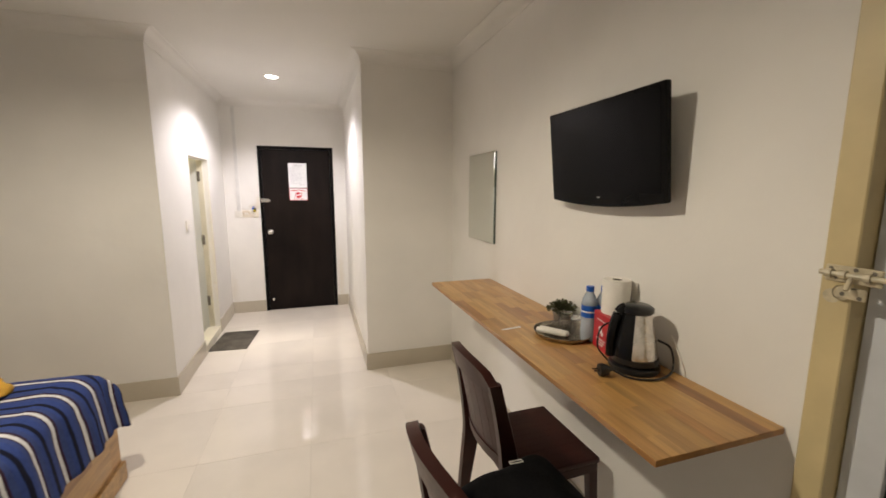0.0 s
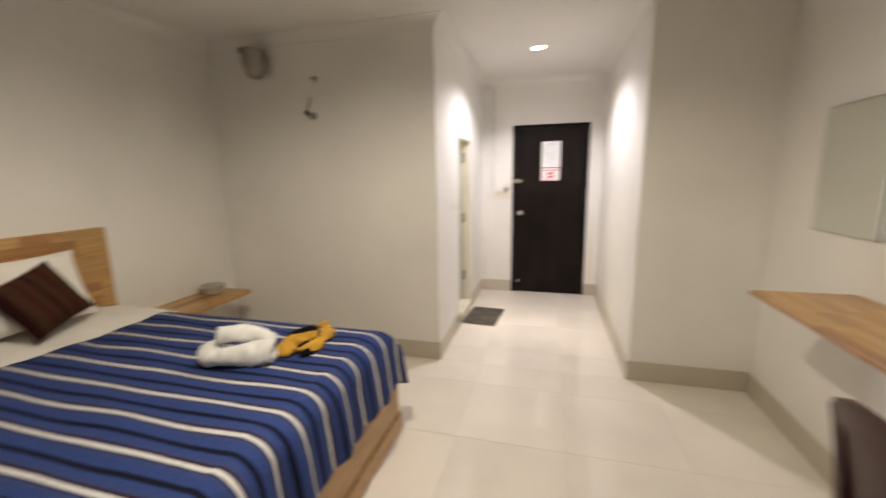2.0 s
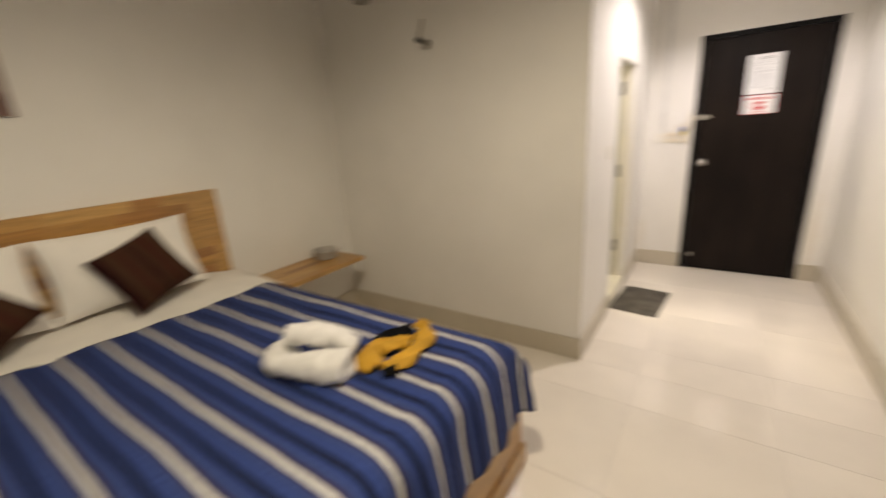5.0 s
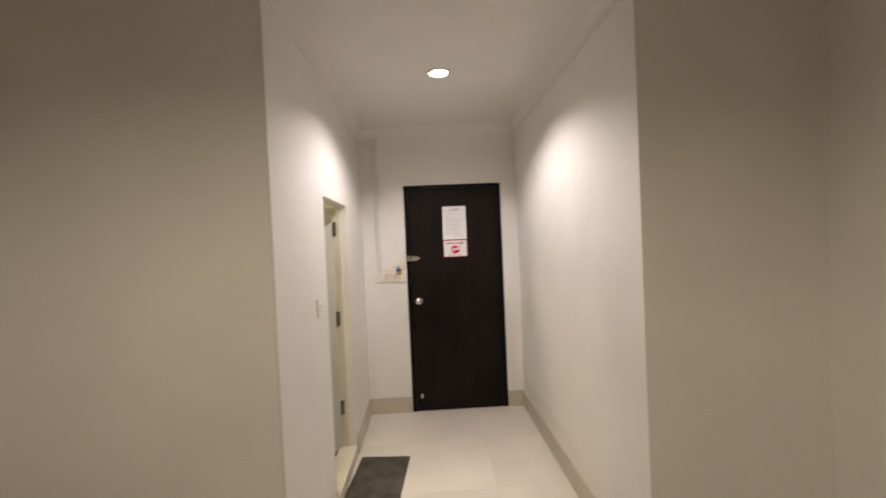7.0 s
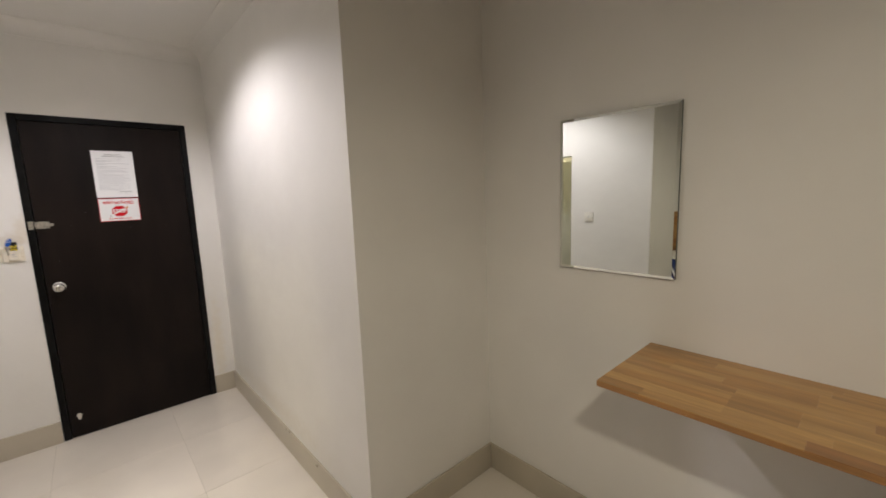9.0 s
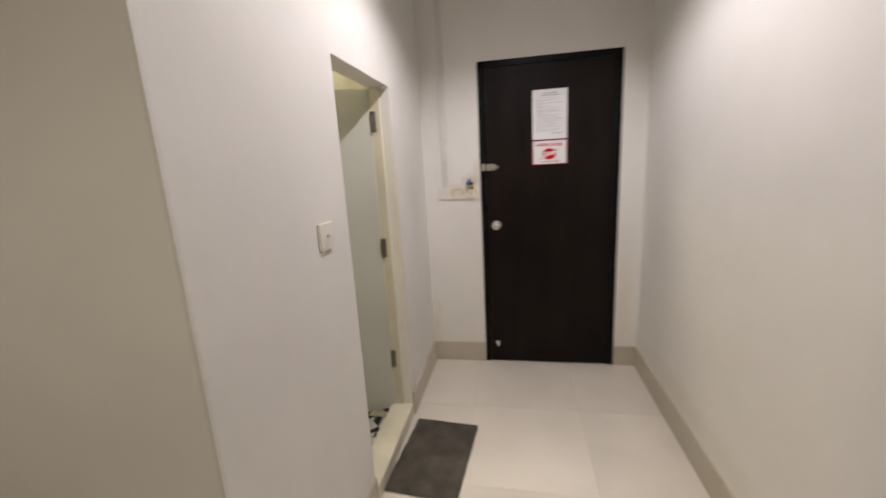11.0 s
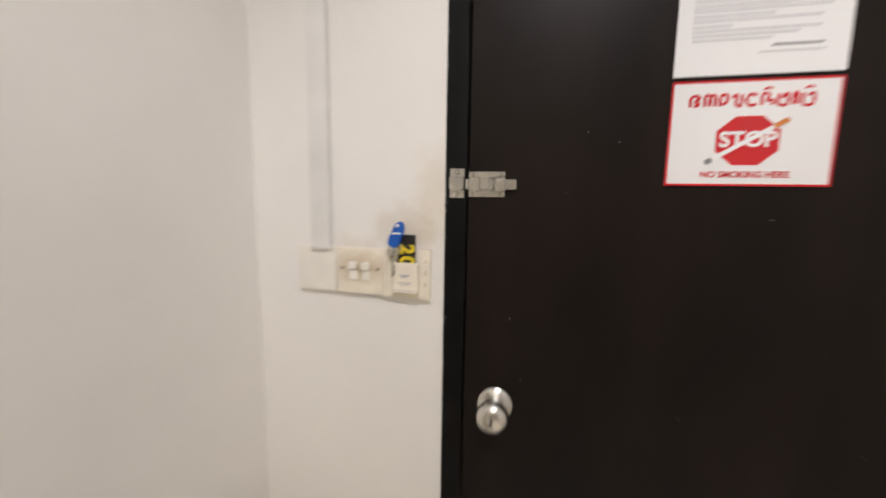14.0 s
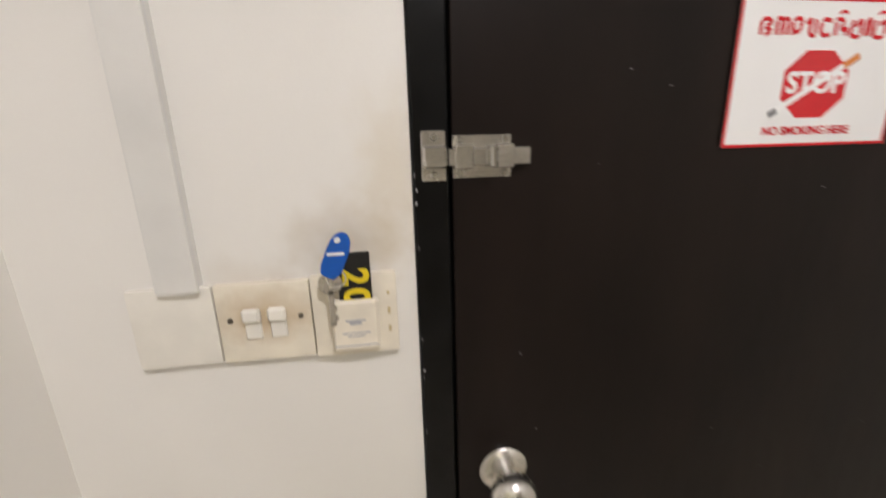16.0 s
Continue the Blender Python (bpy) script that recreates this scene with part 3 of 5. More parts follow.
bmesh.ops.rotate(bmg, matrix=Matrix.Rotation(radians(-31), 3, "Y"), verts=bmg.verts)
bmesh.ops.translate(bmg, vec=(-0.002, 0, -0.010), verts=bmg.verts)
part("cigarette", bmg, WHITEINK, sign, "slanted white cigarette")
for side, mt, lab in ((-1, GREYINK, "grey ash tip"), (1, CORKINK, "orange filter end")):
    bme = bmesh.new()
    add_box(bme, (0.036 if side > 0 else -0.060, -0.0026, -0.0034), (0.056 if side > 0 else -0.051, -0.0016, 0.0034))
    bmesh.ops.rotate(bme, matrix=Matrix.Rotation(radians(-31), 3, "Y"), verts=bme.verts)
    bmesh.ops.translate(bme, vec=(-0.002, 0, -0.010), verts=bme.verts)
    part("cigarette_end", bme, mt, sign, lab)
SCRIPT = (((0, 0), (0, 10), (5, 12), (9, 9), (4, 6), (9, 3), (4, 0)), ((0, 0), (0, 12), (5, 10), (5, 0), (5, 11), (10, 11), (10, 0)), ((0, 0), (0, 11), (6, 12), (6, 4), (2, 2)),
          ((0, 9), (4, 12), (4, 2), (9, 0), (9, 12)), ((9, 11), (2, 12), (0, 5), (3, 0), (9, 1)), ((0, 0), (0, 12), (6, 11), (5, 5), (10, 5), (10, 0)),
          ((0, 12), (0, 1), (8, 0), (8, 12), (3, 7)), ((0, 0), (1, 12), (4, 11), (4, 0)), ((0, 12), (0, 0), (9, 0), (9, 11), (4, 9)))
left = -0.079
for k, strokes in enumerate(SCRIPT):
    path = [(left + 0.0013 * u, -0.0012, 0.0385 + 0.00125 * v) for u, v in strokes]
    bmk = add_tube(bmesh.new(), smooth_curve(path, 4), 0.0021, 8)
    if k in (5, 8):
        add_tube(bmk, smooth_curve([(left + 0.001, -0.0012, 0.0590), (left + 0.006, -0.0012, 0.0620), (left + 0.011, -0.0012, 0.0595)], 4), 0.0015, 8)
    for v in bmk.verts:
        v.co.y = -0.0012 + (v.co.y + 0.0012) * 0.2
    part("script_glyph", bmk, REDINK, sign, "red printed glyph")
    left += 0.0013 * max(u for u, v in strokes) + 0.0068
lettering("NO SMOKING HERE", 0.0125, REDINK, sign, pose(-0.002, -0.0012, -0.058) @ FACE, "caption_line", bold=0.0003)

# ---- switches, key holder, trunking on the entrance wall ----
TRUNKWHITE = material("aged_white_trunking", (0.72, 0.71, 0.68), 0.38, vary=0.05, scale=9, bump=0.03, bump_scale=30)
trunk = thing("cable_trunking", "white plastic cable trunking running up the wall from the switches", "trunking", (0.147, YD, 1.259))
part("channel", box((-0.0175, -0.016, 0.0), (0.0175, 0.0, CEIL - 0.075 - 1.259)), TRUNKWHITE, trunk)
part("cover", box((-0.019, -0.017, 0.001), (0.019, -0.0115, CEIL - 0.075 - 1.259), 0.0025, 2), TRUNKWHITE, trunk, "snap-on white cover")
part("cover_seam", box((-0.0182, -0.0113, 0.001), (0.0182, -0.0106, CEIL - 0.076 - 1.259)), STILE, trunk, "thin grey seam")


def wall_plate(name, label, x0, x1, z0, z1, mat, depth=0.010):
    p = thing(name, label, "switch", (x0, YD, z0))
    part("plate", box((0, -depth, 0), (x1 - x0, 0, z1 - z0), 0.004, 2), mat, p, smooth=True)
    return p


blank = wall_plate("blank_plate", "blank white plastic wall plate under the cable trunking", 0.096, 0.1745, 1.180, 1.264, WHITEPLASTIC)
def handled_plastic():
    """Cream plastic darkened by fingers round the rockers and screws."""
    m = material("handled_plastic", (0.80, 0.74, 0.62), 0.38, vary=0.06, scale=24, bump=0.03)
    nt = m.node_tree
    b = nt.nodes["Principled BSDF"]
    base = b.inputs["Base Color"].links[0].from_socket
    co = nt.nodes.new("ShaderNodeTexCoord")
    mp = nt.nodes.new("ShaderNodeMapping")
    mp.vector_type = "TEXTURE"
    mp.inputs["Location"].default_value, mp.inputs["Scale"].default_value = (0.046, -0.010, 0.050), (0.048, 0.05, 0.026)
    nt.links.new(co.outputs["Object"], mp.inputs["Vector"])
    ln = nt.nodes.new("ShaderNodeVectorMath")
    ln.operation = "LENGTH"
    nt.links.new(mp.outputs[0], ln.inputs[0])
    ns = nt.nodes.new("ShaderNodeTexNoise")
    ns.inputs["Scale"].default_value = 60
    nt.links.new(co.outputs["Object"], ns.inputs["Vector"])
    ad = nt.nodes.new("ShaderNodeMath")
    ad.operation = "ADD"
    nt.links.new(ln.outputs["Value"], ad.inputs[0])
    nt.links.new(ns.outputs[0], ad.inputs[1])
    rg = nt.nodes.new("ShaderNodeMapRange")
    for k, v in (("From Min", 1.8), ("From Max", 0.7), ("To Min", 0.0), ("To Max", 0.9)):
        rg.inputs[k].default_value = v
    nt.links.new(ad.outputs[0], rg.inputs["Value"])
    mx = nt.nodes.new("ShaderNodeMix")
    mx.data_type = "RGBA"
    nt.links.new(rg.outputs[0], mx.inputs[0])
    nt.links.new(base, mx.inputs[6])
    mx.inputs[7].default_value = (0.56, 0.44, 0.29, 1)
    nt.links.new(mx.outputs[2], b.inputs["Base Color"])
    return m


double = wall_plate("double_switch", "yellowed white double light switch with two rockers", 0.1755, 0.2675, 1.1785, 1.2640, handled_plastic())
for cx in (0.034, 0.0585):
    rk = bmesh.new()
    add_box(rk, (cx - 0.009, -0.0175, 0.045), (cx + 0.009, -0.010, 0.060), 0.0025)
    add_box(rk, (cx - 0.008, -0.0125, 0.026), (cx + 0.008, -0.0095, 0.045), 0.001)
    part("rocker", rk, WHITEPLASTIC, double, "white rocker")
for cx in (0.012, 0.081):
    part("screw", lathe([(0.0006, 0.0012), (0.0022, 0.0012), (0.003, 0.0)], (cx, -0.010, 0.047), "y", 12), DARKSTEEL, double, "rusty screw")
holder = wall_plate("key_card_holder", "cream plastic key-card power switch with a card in it", 0.2685, 0.3560, 1.1765, 1.2665, AGEDPLASTIC, 0.012)
bmh = bmesh.new()
add_box(bmh, (0.020, -0.024, 0.010), (0.068, -0.012, 0.066), 0.003)
part("card_pocket", bmh, AGEDPLASTIC, holder)
part("slot_line", box((0.022, -0.0245, 0.016), (0.066, -0.0238, 0.0172)), PALEINK, holder)
bmi = bmesh.new()
add_box(bmi, (0.030, -0.0246, 0.030), (0.058, -0.0240, 0.0315))
add_box(bmi, (0.035, -0.0246, 0.0265), (0.053, -0.0240, 0.0278))
add_box(bmi, (0.038, -0.0246, 0.040), (0.050, -0.0240, 0.0435))
add_box(bmi, (0.034, -0.0246, 0.0435), (0.054, -0.0240, 0.0455))
part("printed_mark", bmi, PALEINK, holder, "small grey print")
for z0, z1 in ((0.024, 0.031), (0.044, 0.052), (0.066, 0.070)):
    part("worn_mark", box((0.0770, -0.0126, z0), (0.0800, -0.0118, z1), 0.0004), BEIGEPAINT, holder, "brown worn mark")
card = thing("key_card", "black key card with large yellow digits, in the holder", "card", (0.3145, YD - 0.0185, 1.234))
part("card", box((-0.0165, -0.001, -0.035), (0.0165, 0.001, 0.058), 0.0008), BLACKPLASTIC, card)
for digit, up in (("2", 0.0325), ("0", 0.0115)):
    lettering(digit, 0.035, YELLOWINK, card, pose(0.0, -0.0014, up) @ FACE @ pose(0, 0, 0, 0, 0, -90), "digit", bold=0.0012)
key = thing("room_key", "steel key on a blue plastic tag hanging at the key-card holder", "key", (0.2945, YD - 0.028, 1.2775))
bmt = bmesh.new()
ring = [(-0.010, -0.006), (-0.013, 0.002), (-0.0125, 0.024), (-0.010, 0.034), (-0.004, 0.040), (0.004, 0.040), (0.010, 0.034), (0.0125, 0.024), (0.012, 0.002), (0.006, -0.008)]
vs = [bmt.verts.new((x, 0, z)) for x, z in ring]
f = bmt.faces.new(vs)
ext = bmesh.ops.extrude_face_region(bmt, geom=[f])
bmesh.ops.translate(bmt, vec=(0, -0.005, 0), verts=[v for v in ext["geom"] if isinstance(v, bmesh.types.BMVert)])
bmesh.ops.recalc_face_normals(bmt, faces=bmt.faces)
bmesh.ops.bevel(bmt, geom=bmt.edges[:], offset=0.0012, segments=2, affect="EDGES")
bmesh.ops.scale(bmt, vec=(0.84, 1, 1), verts=bmt.verts)
bmesh.ops.rotate(bmt, matrix=Matrix.Rotation(radians(22), 3, "Y"), verts=bmt.verts)
part("tag", bmt, BLUEPLASTIC, key, "blue plastic tag", True)
bmw = box((-0.002, -0.0058, 0.016), (0.014, -0.005, 0.019))
add_lathe(bmw, [(0.0005, 0.0008), (0.003, 0.0008), (0.003, 0.0)], (0.0085, -0.005, 0.031), "y", 14)
part("tag_label", bmw, WHITEINK, key, "white label")
bmy = lathe([(0.0005, 0.001), (0.0115, 0.001), (0.0115, -0.001), (0.0005, -0.001)], (-0.003, 0.003, -0.014), "y", 20)
add_box(bmy, (-0.0065, 0.002, -0.060), (-0.0005, 0.004, -0.022), 0.0006)
add_box(bmy, (-0.0005, 0.002, -0.054), (0.0018, 0.004, -0.048), 0.0004)
add_box(bmy, (-0.0005, 0.002, -0.044), (0.0012, 0.004, -0.038), 0.0004)
part("blade", bmy, STEEL, key, "steel key")
tr = [(0.004 + 0.009 * math.cos(a), -0.0025, -0.008 + 0.009 * math.sin(a)) for a in (2 * math.pi * k / 20 for k in range(21))]
part("key_ring", add_tube(bmesh.new(), tr, 0.0008, 6), CHROME, key)

# ---- bathroom doorway ----
bd = thing("door_2", "pale grey flush bathroom door, standing open inwards, in a cream frame", "door", (0, 0, 0), kind="structure")
bmf = bmesh.new()
add_box(bmf, (-T + 0.0, BY1 - 0.014, 0.0), (-T + 0.052, BY1 - 0.001, BZ - 0.001), 0.002)
add_box(bmf, (-T + 0.0, BY0 + 0.001, 0.0), (-T + 0.052, BY0 + 0.030, BZ - 0.001), 0.002)
part("door_frame", bmf, CREAMPAINT, bd, "cream painted frame")
HX, HY, LEAF = -T + 0.004, BY1 - 0.016, 0.66
turn = pose(HX, HY, 0, 0, 0, 180 + 23)
bl = part("door_leaf", box((0.0, -0.036, 0.055), (LEAF, 0.0, BZ - 0.004), 0.002), LEAFPAINT, bd, "pale grey painted leaf")
bl.matrix_local = turn
for z in (1.64, 1.0, 0.36):
    hb = lathe([(0.007, -0.05), (0.007, 0.05)], (-0.004, 0.006, z), "z", 12)
    add_box(hb, (-0.0030, -0.033, z - 0.05), (0.0, 0.004, z + 0.05), 0.001)
    add_box(hb, (-0.026, 0.004, z - 0.05), (-0.002, 0.007, z + 0.05), 0.001)
    part("hinge", hb, DARKSTEEL, bl, "dull steel hinge")
part("leaf_edge", box((-0.0006, -0.0355, 0.056), (0.0004, -0.0005, BZ - 0.005)), CREAMPAINT, bl, "cream painted edge")
rnd = random.Random(23)
for k in range(18):
    z = rnd.choice((rnd.uniform(0.12, 0.32), rnd.uniform(0.38, 0.95)))
    ck = bmesh.new()
    bmesh.ops.create_icosphere(ck, subdivisions=1, radius=1.0, matrix=Matrix.LocRotScale((-0.0006, rnd.uniform(-0.030, -0.006), z), None, (0.0008, rnd.uniform(0.002, 0.007), rnd.uniform(0.008, 0.035))))
    part("chip", ck, DARKSTEEL, bl)
part("edge_plate", box((-0.001, -0.026, 1.09), (0.0005, -0.012, 1.15)), BLACKPLASTIC, bl)
structure("door_sill", box((-T - 0.02, BY0 + 0.001, 0.0), (0.006, BY1 - 0.001, 0.075), 0.004), CREAMPAINT, "cream raised sill of the bathroom doorway", "sill")
bathfloor = structure("floor_bathroom", box((XL, T, -0.04), (-T, YD, 0.010)), TILEWHITE, "black and white mosaic bathroom floor", "floor")
structure("wall_bathroom_lining", box((XL, T, 0.012), (-T, T + 0.008, 2.3)), MOSAICWHITE, "grey patterned bathroom wall tiles", "wall")
bsw = thing("light_switch", "white square light switch beside the bathroom doorway", "switch", (0, 0.559, 1.211))
part("plate", box((0, -0.043, -0.043), (0.011, 0.043, 0.043), 0.004, 2), WHITEPLASTIC, bsw, smooth=True)
part("boss", lathe([(0.030, 0.010), (0.030, 0.0112), (0.028, 0.0118), (0.001, 0.0118)], (0, 0, 0), "x", 32), WHITEPLASTIC, bsw, "round raised boss", True)
part("button", box((0.0118, -0.009, -0.004), (0.0160, 0.009, 0.006), 0.0015), material("satin_silver_plastic", (0.62, 0.62, 0.62), 0.35, metal=0.4, vary=0.04), bsw, "silver rocker")
fix = thing("bathroom_lamp", "small round bathroom lamp, glowing yellowish", "ceiling light", (-1.25, 1.12, CEIL))
part("shade", lathe([(0.0005, -0.10), (0.05, -0.095), (0.085, -0.06), (0.09, 0.0)], cap=False, steps=24), glow("bathroom_glow", (1.0, 0.86, 0.45), 1.1), fix, smooth=True)

# door mat
mat_ = thing("door_mat", "charcoal grey rectangular rubber door mat on the tiles", "door mat", (0.190, 1.065, 0), -5.0)
bmm = bmesh.new()
rnd = random.Random(3)
nx, ny = 26, 40
grid = [[bmm.verts.new((-0.172 + 0.344 * i / nx + (rnd.uniform(-.002, .002) if i in (0, nx) else 0), -0.262 + 0.524 * j / ny + (rnd.uniform(-.002, .002) if j in (0, ny) else 0),
                        0.008 + 0.002 * ((i + j) % 2) + rnd.uniform(0, 0.001) - (0.006 if i in (0, nx) or j in (0, ny) else 0))) for j in range(ny + 1)] for i in range(nx + 1)]
for i in range(nx):
    for j in range(ny):
        bmm.faces.new((grid[i][j], grid[i + 1][j], grid[i + 1][j + 1], grid[i][j + 1]))
part("ribbed_top", bmm, MAT_RUBBER, mat_)
part("backing", box((-0.168, -0.258, 0.0), (0.168, 0.258, 0.003)), BLACKPLASTIC, mat_)

# ---- counter along the television wall ----
CZ, CX0, CY0, CY1 = 0.912, 1.724, -0.796, -2.590
counter = thing("counter", "long wall-hung counter of edge-glued golden rubberwood strips", "counter", (CX0, CY0, CZ), -90)
part("board", box((0, 0.0, -0.018), (CY0 - CY1, XT - CX0 - 0.001, -0.0025), 0.001), RUBBERWOOD, counter, "thick wooden board")
strips(counter, CY0 - CY1, XT - CX0 - 0.001, 0.0025, 0.046, 21)
for y in (-1.05, -1.65, -2.30):
    br = bmesh.new()
    add_box(br, (XT - 0.30, y - 0.012, CZ - 0.022), (XT, y + 0.012, CZ - 0.0182))
    add_box(br, (XT - 0.004, y - 0.012, CZ - 0.22), (XT, y + 0.012, CZ - 0.022))
    o = part("bracket", br, WHITEPLASTIC, counter, "white steel angle bracket")
    o.matrix_parent_inverse = counter.matrix_world.inverted()

# mirror
mirror = thing("wall_mirror", "frameless rectangular wall mirror above the counter", "mirror", (XT, -0.649, 1.4545))
mw, mh = 0.2205, 0.297
part("backing", box((-0.014, -mw, -mh), (-0.001, mw, mh)), MIRROREDGE, mirror, "dark edge")
bmv = bmesh.new()
o_ = [bmv.verts.new((-0.0145, y, z)) for y, z in ((-mw, -mh), (mw, -mh), (mw, mh), (-mw, mh))]
i_ = [bmv.verts.new((-0.0165, y, z)) for y, z in ((-mw + .010, -mh + .010), (mw - .010, -mh + .010), (mw - .010, mh - .010), (-mw + .010, mh - .010))]
bmv.faces.new(i_)
for k in range(4):
    bmv.faces.new((o_[k], o_[(k + 1) % 4], i_[(k + 1) % 4], i_[k]))
bmesh.ops.recalc_face_normals(bmv, faces=bmv.faces)
part("glass", bmv, MIRRORM, mirror, "silvered glass")

# television
tv = thing("television", "black flat television on a wall bracket, switched off", "television", (2.046, -1.932, 1.645), 0)
tv.matrix_world = pose(2.046, -1.932, 1.645, 0, -6, 0)
TW, TH = 0.307, 0.183
bmt = box((0.0, -TW, -TH), (0.026, TW, TH), 0.009, 3)
bmesh.ops.subdivide_edges(bmt, edges=[e for e in bmt.edges if abs(e.verts[0].co.y - e.verts[1].co.y) > 0.3], cuts=10)
for v in bmt.verts:
    if v.co.z < -0.12:
        v.co.z -= 0.022 * (1 - (v.co.y / TW) ** 2)
part("bezel", bmt, TVBLACK, tv, "glossy black bezel with a curved lower edge", True)
part("screen", box((-0.002, -TW + 0.016, -TH + 0.030), (0.004, TW - 0.016, TH - 0.014)), SCREEN, tv, "dark matt screen")
part("badge", box((-0.0012, -0.007, -TH + 0.012), (0.002, 0.007, -TH + 0.017)), CHROME, tv)
part("housing", box((0.025, -0.23, -0.13), (0.058, 0.23, 0.13), 0.012), BLACKPLASTIC, tv)
part("mount", box((0.058, -0.09, -0.05), (0.087, 0.09, 0.05), 0.004), DARKSTEEL, tv, "steel wall mount")

# ---- glazed door beside the counter ----
gd = thing("door_3", "glazed door in a chipped beige-painted wooden frame with a barrel bolt", "door", (XT, 0, 0), kind="structure")
bmf = bmesh.new()
add_box(bmf, (-0.022, WY0 - 0.058, 0), (0.06, WY0 - 0.0005, WZ - 0.0005), 0.003)
add_box(bmf, (-0.022, WY1 + 0.0005, 0), (0.06, WY1 + 0.058, WZ - 0.0005), 0.003)
add_box(bmf, (-0.022, WY1 + 0.058, WZ - 0.058), (0.06, WY0 - 0.058, WZ - 0.0005), 0.003)
part("door_frame", bmf, BEIGEPAINT, gd, "beige painted frame")
bmst = bmesh.new()
yl, yr = WY0 - 0.061, WY1 + 0.061
add_box(bmst, (0.03, yl - 0.07, 0.01), (0.07, yl, WZ - 0.062), 0.002)
add_box(bmst, (0.03, yr, 0.01), (0.07, yr + 0.07, WZ - 0.062), 0.002)
add_box(bmst, (0.03, yr + 0.07, WZ - 0.135), (0.07, yl - 0.07, WZ - 0.062), 0.002)
add_box(bmst, (0.03, yr + 0.07, 0.01), (0.07, yl - 0.07, 0.12), 0.002)
gl = part("door_leaf", bmst, STILE, gd, "grey-white stiles")
part("pane", box((0.045, yr + 0.07, 0.12), (0.053, yl - 0.07, WZ - 0.135)), NIGHTGLASS, gl, "dark night-time glass")
bz = 1.325
BOLTPAINT = material("old_cream_paint", (0.58, 0.51, 0.36), 0.4, vary=0.14, scale=40, bump=0.3, bump_scale=60)
bmb = box((-0.028, WY0 - 0.105, bz - 0.018), (-0.022, WY0 - 0.010, bz + 0.018), 0.002)
part("bolt_plate", bmb, BOLTPAINT, gd, "paint-smeared barrel bolt")
bmb = bmesh.new()
add_tube(bmb, [(-0.034, WY0 - 0.004, bz), (-0.034, WY0 - 0.13, bz)], 0.006, 10)
add_tube(bmb, [(-0.034, WY0 - 0.06, bz), (-0.050, WY0 - 0.06, bz - 0.030)], 0.005, 8)
part("bolt_bar", bmb, BOLTPAINT, gd)
bmb = bmesh.new()
for y in (-0.020, -0.045, -0.085):
    add_tube(bmb, [(-0.034, WY0 + y + 0.006, bz), (-0.034, WY0 + y - 0.006, bz)], 0.0095, 10)
part("bolt_guide", bmb, BOLTPAINT, gd)
bmb = box((-0.031, WY0 - 0.085, bz - 0.052), (-0.0265, WY0 - 0.034, bz - 0.026), 0.003)
add_lathe(bmb, [(0.013, 0.003), (0.016, 0.0035), (0.016, 0.0)], (-0.031, WY0 - 0.044, bz - 0.040), "x", 16, False)
part("staple_plate", bmb, BOLTPAINT, gd, "paint-smeared staple plate")
for dy, dz in ((-0.020, 0.010), (-0.030, -0.008), (-0.046, -0.042), (-0.075, -0.046), (-0.092, 0.010), (-0.062, 0.012)):
    part("screw_hole", lathe([(0.0005, 0.0012), (0.0035, 0.0010), (0.0045, 0.0)], (-0.0285 if dz > -0.02 else -0.0312, WY0 + dy, bz + dz), "x", 12), DARKSTEEL, gd, "dark screw head")
part("paint_run", lathe([(0.001, 0.004), (0.012, 0.003), (0.016, 0.0)], (-0.0222, WY0 - 0.024, bz - 0.052), "x", 14), BOLTPAINT, gd, smooth=True)
structure("backdrop_night", box((XT + 0.5, WY1 - 0.8, 0), (XT + 0.55, WY0 + 0.8, 2.6)), NIGHTGLASS, "dark night outside the glazed door", "backdrop")

# ---- bed ----
BX0, BX1, BYN, BYF, BT = -1.885, 0.005, -2.80, -0.995, 0.652
bed = thing("bed", "wide double bed with a golden rubberwood box base and white sheet", "bed", (0, 0, 0))
base = part("base", box((BX0, BYN, 0.0), (BX1 - 0.012, BYF + 0.075, 0.335), 0.003), RUBBERWOOD, bed, "wooden box base")
foot = part("footboard", box((-0.004, BYN - 0.01, 0.0), (0.022, BYF + 0.095, 0.10), 0.003), RUBBERWOOD, bed, "wooden plinth")
fb = new("board_face")
fb.parent = bed
fb.matrix_local = pose(0.006, BYN, 0.10, 90, 0, 90)
strips(fb, BYF - BYN + 0.083, 0.235, 0.010, 0.078, 8)
sf = new("board_face")
sf.parent = bed
sf.matrix_local = pose(BX1 - 0.012, BYF + 0.083, 0.0, 90, 0, 180)
strips(sf, BX1 - BX0 - 0.012, 0.335, 0.008, 0.084, 9)
bmat = box((BX0, BYN + 0.02, 0.335), (BX1 - 0.03, BYF - 0.02, BT - 0.012), 0.05, 4)
part("mattress", bmat, LINEN, bed, "mattress under a white sheet", True)


